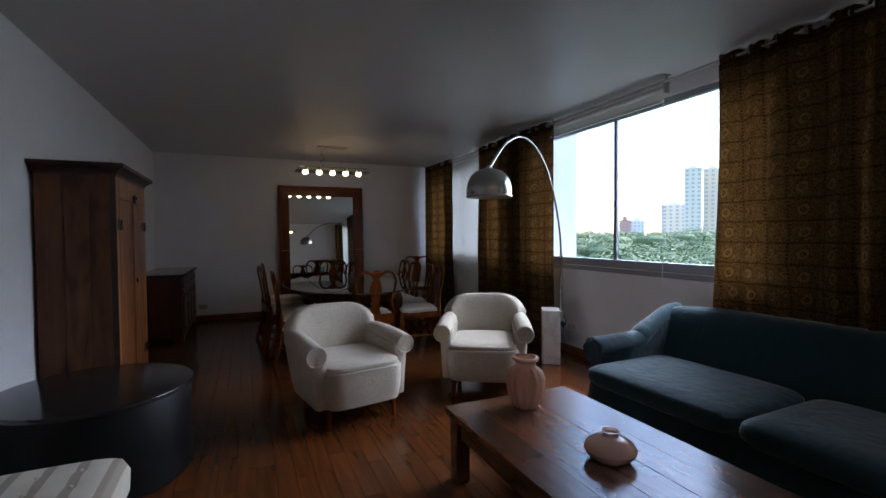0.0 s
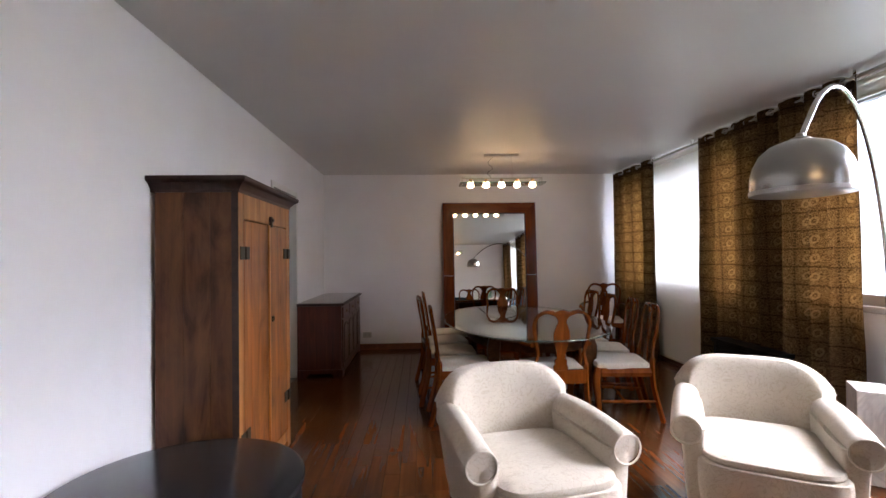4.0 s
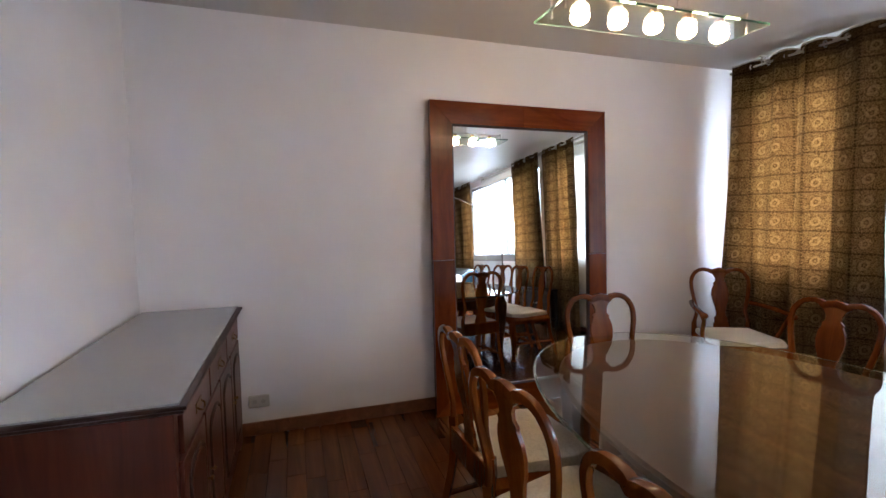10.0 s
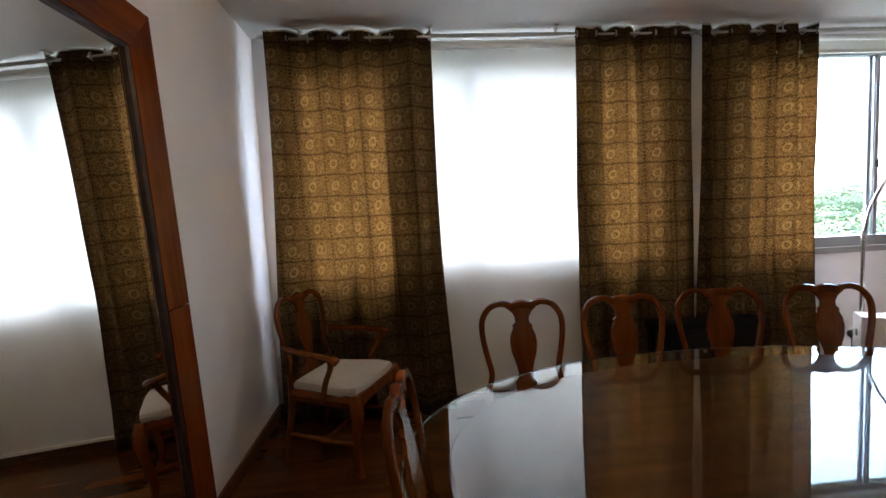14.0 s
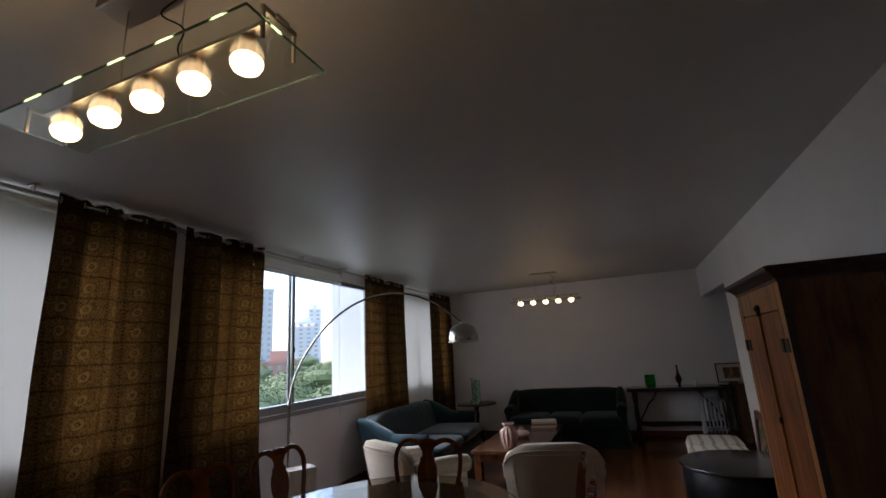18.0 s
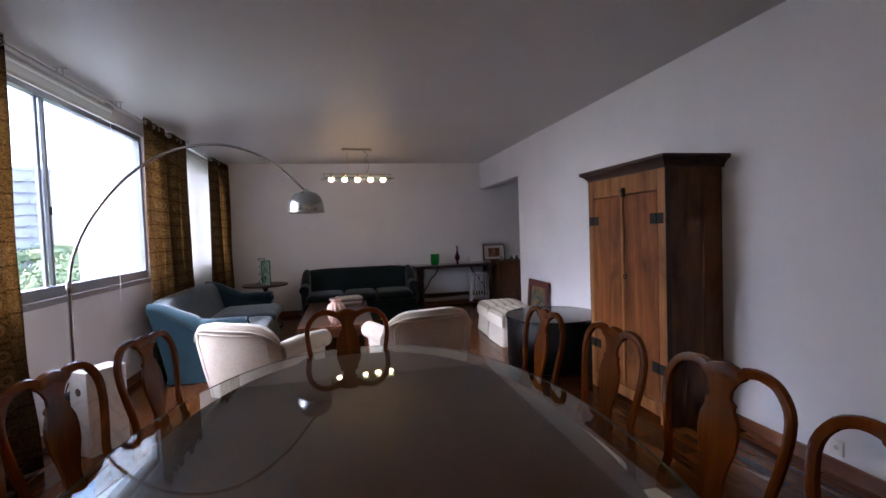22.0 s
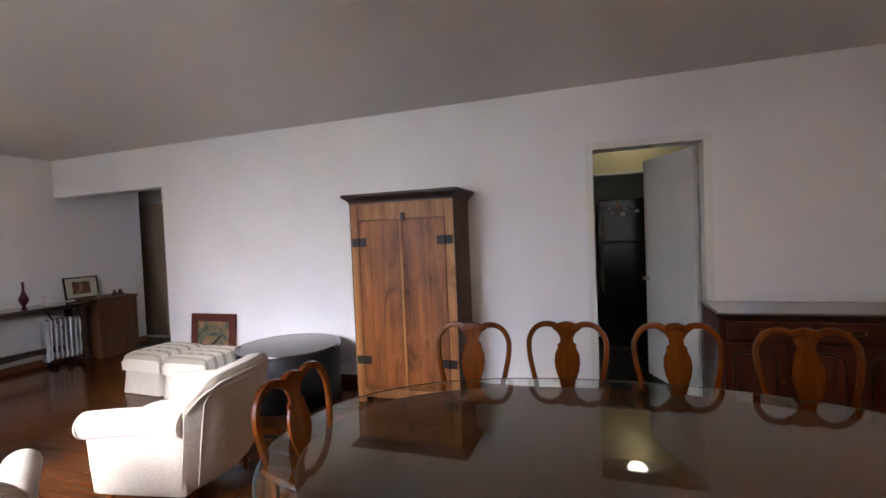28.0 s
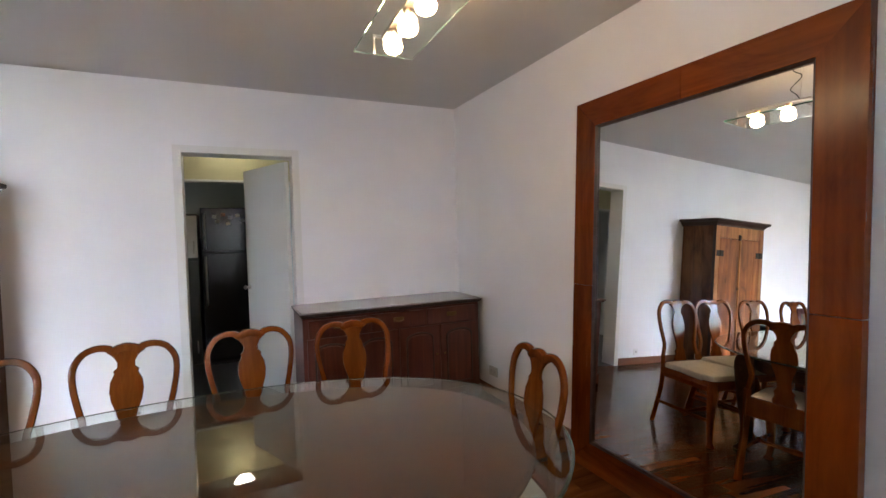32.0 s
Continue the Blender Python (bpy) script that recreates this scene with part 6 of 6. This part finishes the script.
KGREY = mat("dark_grey_laminate", (0.055, 0.06, 0.062), 0.4)
part("body", box(0.0, 0.48, -0.24, 0.25, 0.0, 1.72, 0.006), KGREY, kc)
for z0, z1, m in ((1.22, 1.70, WHITEP), (0.08, 1.18, KGREY)):
    d = part("door", box(0.482, 0.50, -0.235, 0.245, z0, z1, 0.004), m, kc, "pale laminate door" if z0 > 1 else "")
    part("handle", box(0.50, 0.515, 0.20, 0.215, z0 + 0.05, z0 + 0.19, 0.004), STEEL, d)

# hall door
hd = tagged(new("door_2"), "brown wooden hall door, closed", "door", "", "structure")
part("door_leaf", box(-1.498, -1.46, -0.75, 0.07, 0.005, 2.08, 0.003), HALLW, hd)
for y0, y1, z0, z1 in ((-0.81, -0.752, 0, 2.14), (0.072, 0.13, 0, 2.14), (-0.752, 0.072, 2.082, 2.14)):
    part("door_frame", box(-1.499, -1.45, y0, y1, z0, z1, 0.003), HALLW, hd)
g = bmesh.new()
tube(g, [(-1.46, -0.0, 1.0), (-1.42, -0.0, 1.0), (-1.40, -0.0, 1.0)], [0.01, 0.024, 0.012], 10)
part("door_knob", g, STEEL, hd, smooth=True)

# ---- outside ----
EXT = paint("outer_wall_paint", (0.74, 0.74, 0.76), 0.8)
for y0, y1 in ((2.36, 2.70), (5.72, 6.14)):
    structure("wall_outer_fin", box(W + 0.18, W + 0.70, y0, y1, -16, 4.5), EXT, "white painted outer fin between the windows", "wall")
GROUNDM = paint("far_grass", (0.07, 0.10, 0.04), 0.9, 0.3)
g = bmesh.new()
bmesh.ops.create_grid(g, x_segments=8, y_segments=8, size=3000)
turn(g, Matrix.Translation((0, 0, -16)))
structure("ground", g, GROUNDM, "green ground far below the windows", "ground")

LEAF = mat("leaf_green", (0.07, 0.12, 0.04), 0.7)
k = Nodes(LEAF)
isl = k.n("ShaderNodeNewGeometry")
k.color(k.ramp(isl.outputs["Random Per Island"], [(0.0, (0.09, 0.125, 0.05)), (0.5, (0.17, 0.22, 0.09)), (1.0, (0.25, 0.29, 0.125))]))


def far_woods():
    """Crowns of many small leaf clumps over the hillside beyond the windows."""
    rnd = random.Random(11)
    verts, faces = [], []
    for _ in range(760):
        d = 65 + 200 * rnd.random() ** 1.2
        az = radians(rnd.uniform(14, 160))
        cx, cy = d * math.sin(az), 4 + d * math.cos(az)
        if cx < 22:
            continue
        r = rnd.uniform(3.0, 5.5)
        cz = -9.5 + min(d, 150) * 0.06 + rnd.uniform(-1.6, 1.0)
        if rnd.random() < 0.05:
            cz += 2.5
        n = 900 if d < 130 else 420
        for _ in range(n):
            u, w = rnd.uniform(-0.25, 1), rnd.uniform(0, 2 * math.pi)
            q = math.sqrt(max(0, 1 - u * u)) * rnd.uniform(0.8, 1.08)
            p = Vector((cx + r * q * math.cos(w), cy + r * q * math.sin(w), cz + r * 0.62 * u * rnd.uniform(0.85, 1.1)))
            nrm = Vector((q * math.cos(w) + rnd.uniform(-.5, .5), q * math.sin(w) + rnd.uniform(-.5, .5), u + rnd.uniform(-.2, .6))).normalized()
            a = nrm.orthogonal().normalized()
            a.rotate(Matrix.Rotation(rnd.uniform(0, 6.28), 3, nrm))
            b = nrm.cross(a)
            s = r * rnd.uniform(0.028, 0.060)
            i = len(verts)
            verts += [p + a * s, p + b * s * 0.8 + nrm * 0.15 * s, p - a * s * 0.9, p - b * s - nrm * 0.1 * s]
            faces.append((i, i + 1, i + 2, i + 3))
        i = len(verts)
        m = 10
        for j, (zz, rr) in enumerate(((-0.6, 0.5), (-0.2, 0.88), (0.2, 0.85), (0.5, 0.5))):
            verts += [Vector((cx + r * rr * math.cos(6.283 * q / m), cy + r * rr * math.sin(6.283 * q / m), cz + r * 0.6 * zz)) for q in range(m)]
        for j in range(3):
            for q in range(m):
                faces.append((i + j * m + q, i + j * m + (q + 1) % m, i + (j + 1) * m + (q + 1) % m, i + (j + 1) * m + q))
        faces.append(tuple(i + 3 * m + q for q in range(m)))
    me = bpy.data.meshes.new("far_woods")
    me.from_pydata(verts, [], faces)
    me.materials.append(LEAF)
    return tagged(new("far_woods", me), "dense green tree crowns beyond the windows", "trees", "", "stuff")


far_woods()
# pale glass colour: the haze of distance is mixed into it
WINM = mat("hazed_window_glass", (0.52, 0.47, 0.42), 0.5)


def tower(az, dist, width, depth, top, color, floors, label, bays=4, balcony=True):
    """A far apartment tower: walls, floor slabs, rows of windows, roof."""
    a = radians(az)
    t = thing("apartment_building", label, "building", pose(2 + dist * math.sin(a), 4 + dist * math.cos(a), -16, 0, 0, -az))
    wm = paint("tower_wall", color, 0.8, 0.05)
    hgt = top + 16
    part("wall", box(-width / 2, width / 2, 0, depth, 0, hgt), wm, t)
    part("roof", box(-width / 2 - 0.3, width / 2 + 0.3, -0.3, depth + 0.3, hgt, hgt + 0.8), wm, t)
    part("lift_house", box(-width / 5, width / 5, depth * 0.3, depth * 0.7, hgt + 0.8, hgt + 4), wm, t)
    fh = hgt / floors
    bw = width / bays
    wme = mesh_of(box(-bw * 0.22, bw * 0.22, -0.06, 0.1, 0.0, fh * 0.5), "window", WINM)
    bme = mesh_of(box(-bw * 0.42, bw * 0.42, -1.0, 0.0, -0.1, fh * 0.28), "balcony", wm)
    for f in range(floors):
        z = fh * f
        if z + fh < 6:
            continue
        for b in range(bays):
            w = new("window", wme)
            w.parent = t
            w.location = (-width / 2 + bw * (b + 0.5), 0, z + fh * 0.3)
            if balcony and b in (1, bays - 2):
                q = new("balcony", bme)
                q.parent = t
                q.location = (-width / 2 + bw * (b + 0.5), 0, z + 0.15)
    return t


# first three wall colours: lightened for haze, warmed to offset the blue skylight
tower(52.7, 330, 10, 14, 43, (0.86, 0.76, 0.62), 22, "white apartment tower with curved balconies over the trees", 3)
tower(54.6, 338, 11, 14, 43, (0.84, 0.70, 0.54), 22, "beige and white apartment tower over the trees", 3)
tower(50.8, 380, 17, 14, 23, (0.88, 0.78, 0.66), 14, "white apartment block with balconies over the trees", 4)
tower(45.6, 420, 9, 14, 13, (0.58, 0.32, 0.26), 10, "red brick apartment block beyond the park", 3, False)
tower(46.9, 425, 12, 14, 12.5, (0.80, 0.80, 0.80), 10, "white apartment block beyond the park", 4, False)
tower(141.4, 260, 16, 12, 23, (0.80, 0.80, 0.82), 17, "white apartment tower with rows of balconies")
tower(142.6, 300, 8, 12, 35, (0.80, 0.80, 0.80), 20, "slim white apartment tower beyond the park", 2)
tower(135.6, 210, 15, 12, 34, (0.66, 0.66, 0.68), 20, "pale blue-grey apartment tower beside the park", 5)
tower(138.2, 150, 14, 12, 2.0, (0.58, 0.32, 0.25), 6, "low red brick building among the trees", 5, False)
tower(147.0, 200, 5.5, 9, 27, (0.72, 0.52, 0.48), 17, "pinkish brick apartment tower", 2)
tower(149.0, 150, 9, 12, 20, (0.50, 0.46, 0.50), 13, "brown apartment building with wide balconies", 2)
tower(155.6, 260, 10, 12, 27, (0.80, 0.80, 0.84), 20, "white apartment tower with rows of balconies", 3)

# ---- floor boards ----
def floor_boards():
    rnd = random.Random(5)
    pw, near, far_v, far_f = 0.10, [], [], []
    lengths = (0.34, 0.42, 0.50, 0.60)
    shared = {}
    count = 0
    cols = int(W / pw) + 1
    for c in range(-12, cols):
        x0, x1 = c * pw, min((c + 1) * pw, W - 0.002)
        y = Y0 - rnd.random() * 0.6
        while y < Y1:
            ln = rnd.choice(lengths)
            a, b = max(y, Y0 + 0.001), min(y + ln, Y1 - 0.001)
            y += ln
            if x1 <= 0 and a > OPEN_N + 0.6:
                continue
            if b - a < 0.006:
                continue
            if 2.9 < a < 6.2 and 1.0 < x0 < 4.5 and count < 300 and abs((b - a) - ln) < 1e-6 and x1 - x0 > pw - 1e-6:
                near.append((x0, a, ln))
                count += 1
                continue
            i = len(far_v)
            g = 0.0007
            X0, X1, A, B = x0 + g, x1 - g, a + g, b - g
            far_v += [(X0, A, -0.012), (X1, A, -0.012), (X1, B, -0.012), (X0, B, -0.012), (X0, A, -0.001), (X1, A, -0.001), (X1, B, -0.001), (X0, B, -0.001),
                      (X0 + g, A + g, 0), (X1 - g, A + g, 0), (X1 - g, B - g, 0), (X0 + g, B - g, 0)]
            for q in range(4):
                r = (q + 1) % 4
                far_f += [(i + q, i + r, i + 4 + r, i + 4 + q), (i + 4 + q, i + 4 + r, i + 8 + r, i + 8 + q)]
            far_f.append((i + 8, i + 9, i + 10, i + 11))
    for ln in lengths:
        g = 0.0007
        b = bmesh.new()
        loft(b, [[Vector((x, y, z)) for x, y in ((d, d), (pw - d, d), (pw - d, ln - d), (d, ln - d))] for z, d in ((-0.012, g), (-0.001, g), (0.0, 2 * g))])
        shared[ln] = mesh_of(b, "floor_board", FLOORW)
    for x0, a, ln in near:
        o = new("floor_board", shared[ln])
        o.parent = floor
        o.location = (x0, a, 0)
    me = bpy.data.meshes.new("floor_boards")
    me.from_pydata(far_v, [], far_f)
    me.materials.append(FLOORR)
    o = new("floor_boards", me)
    o.parent = floor
    o["kind"] = "stuff"


floor_boards()
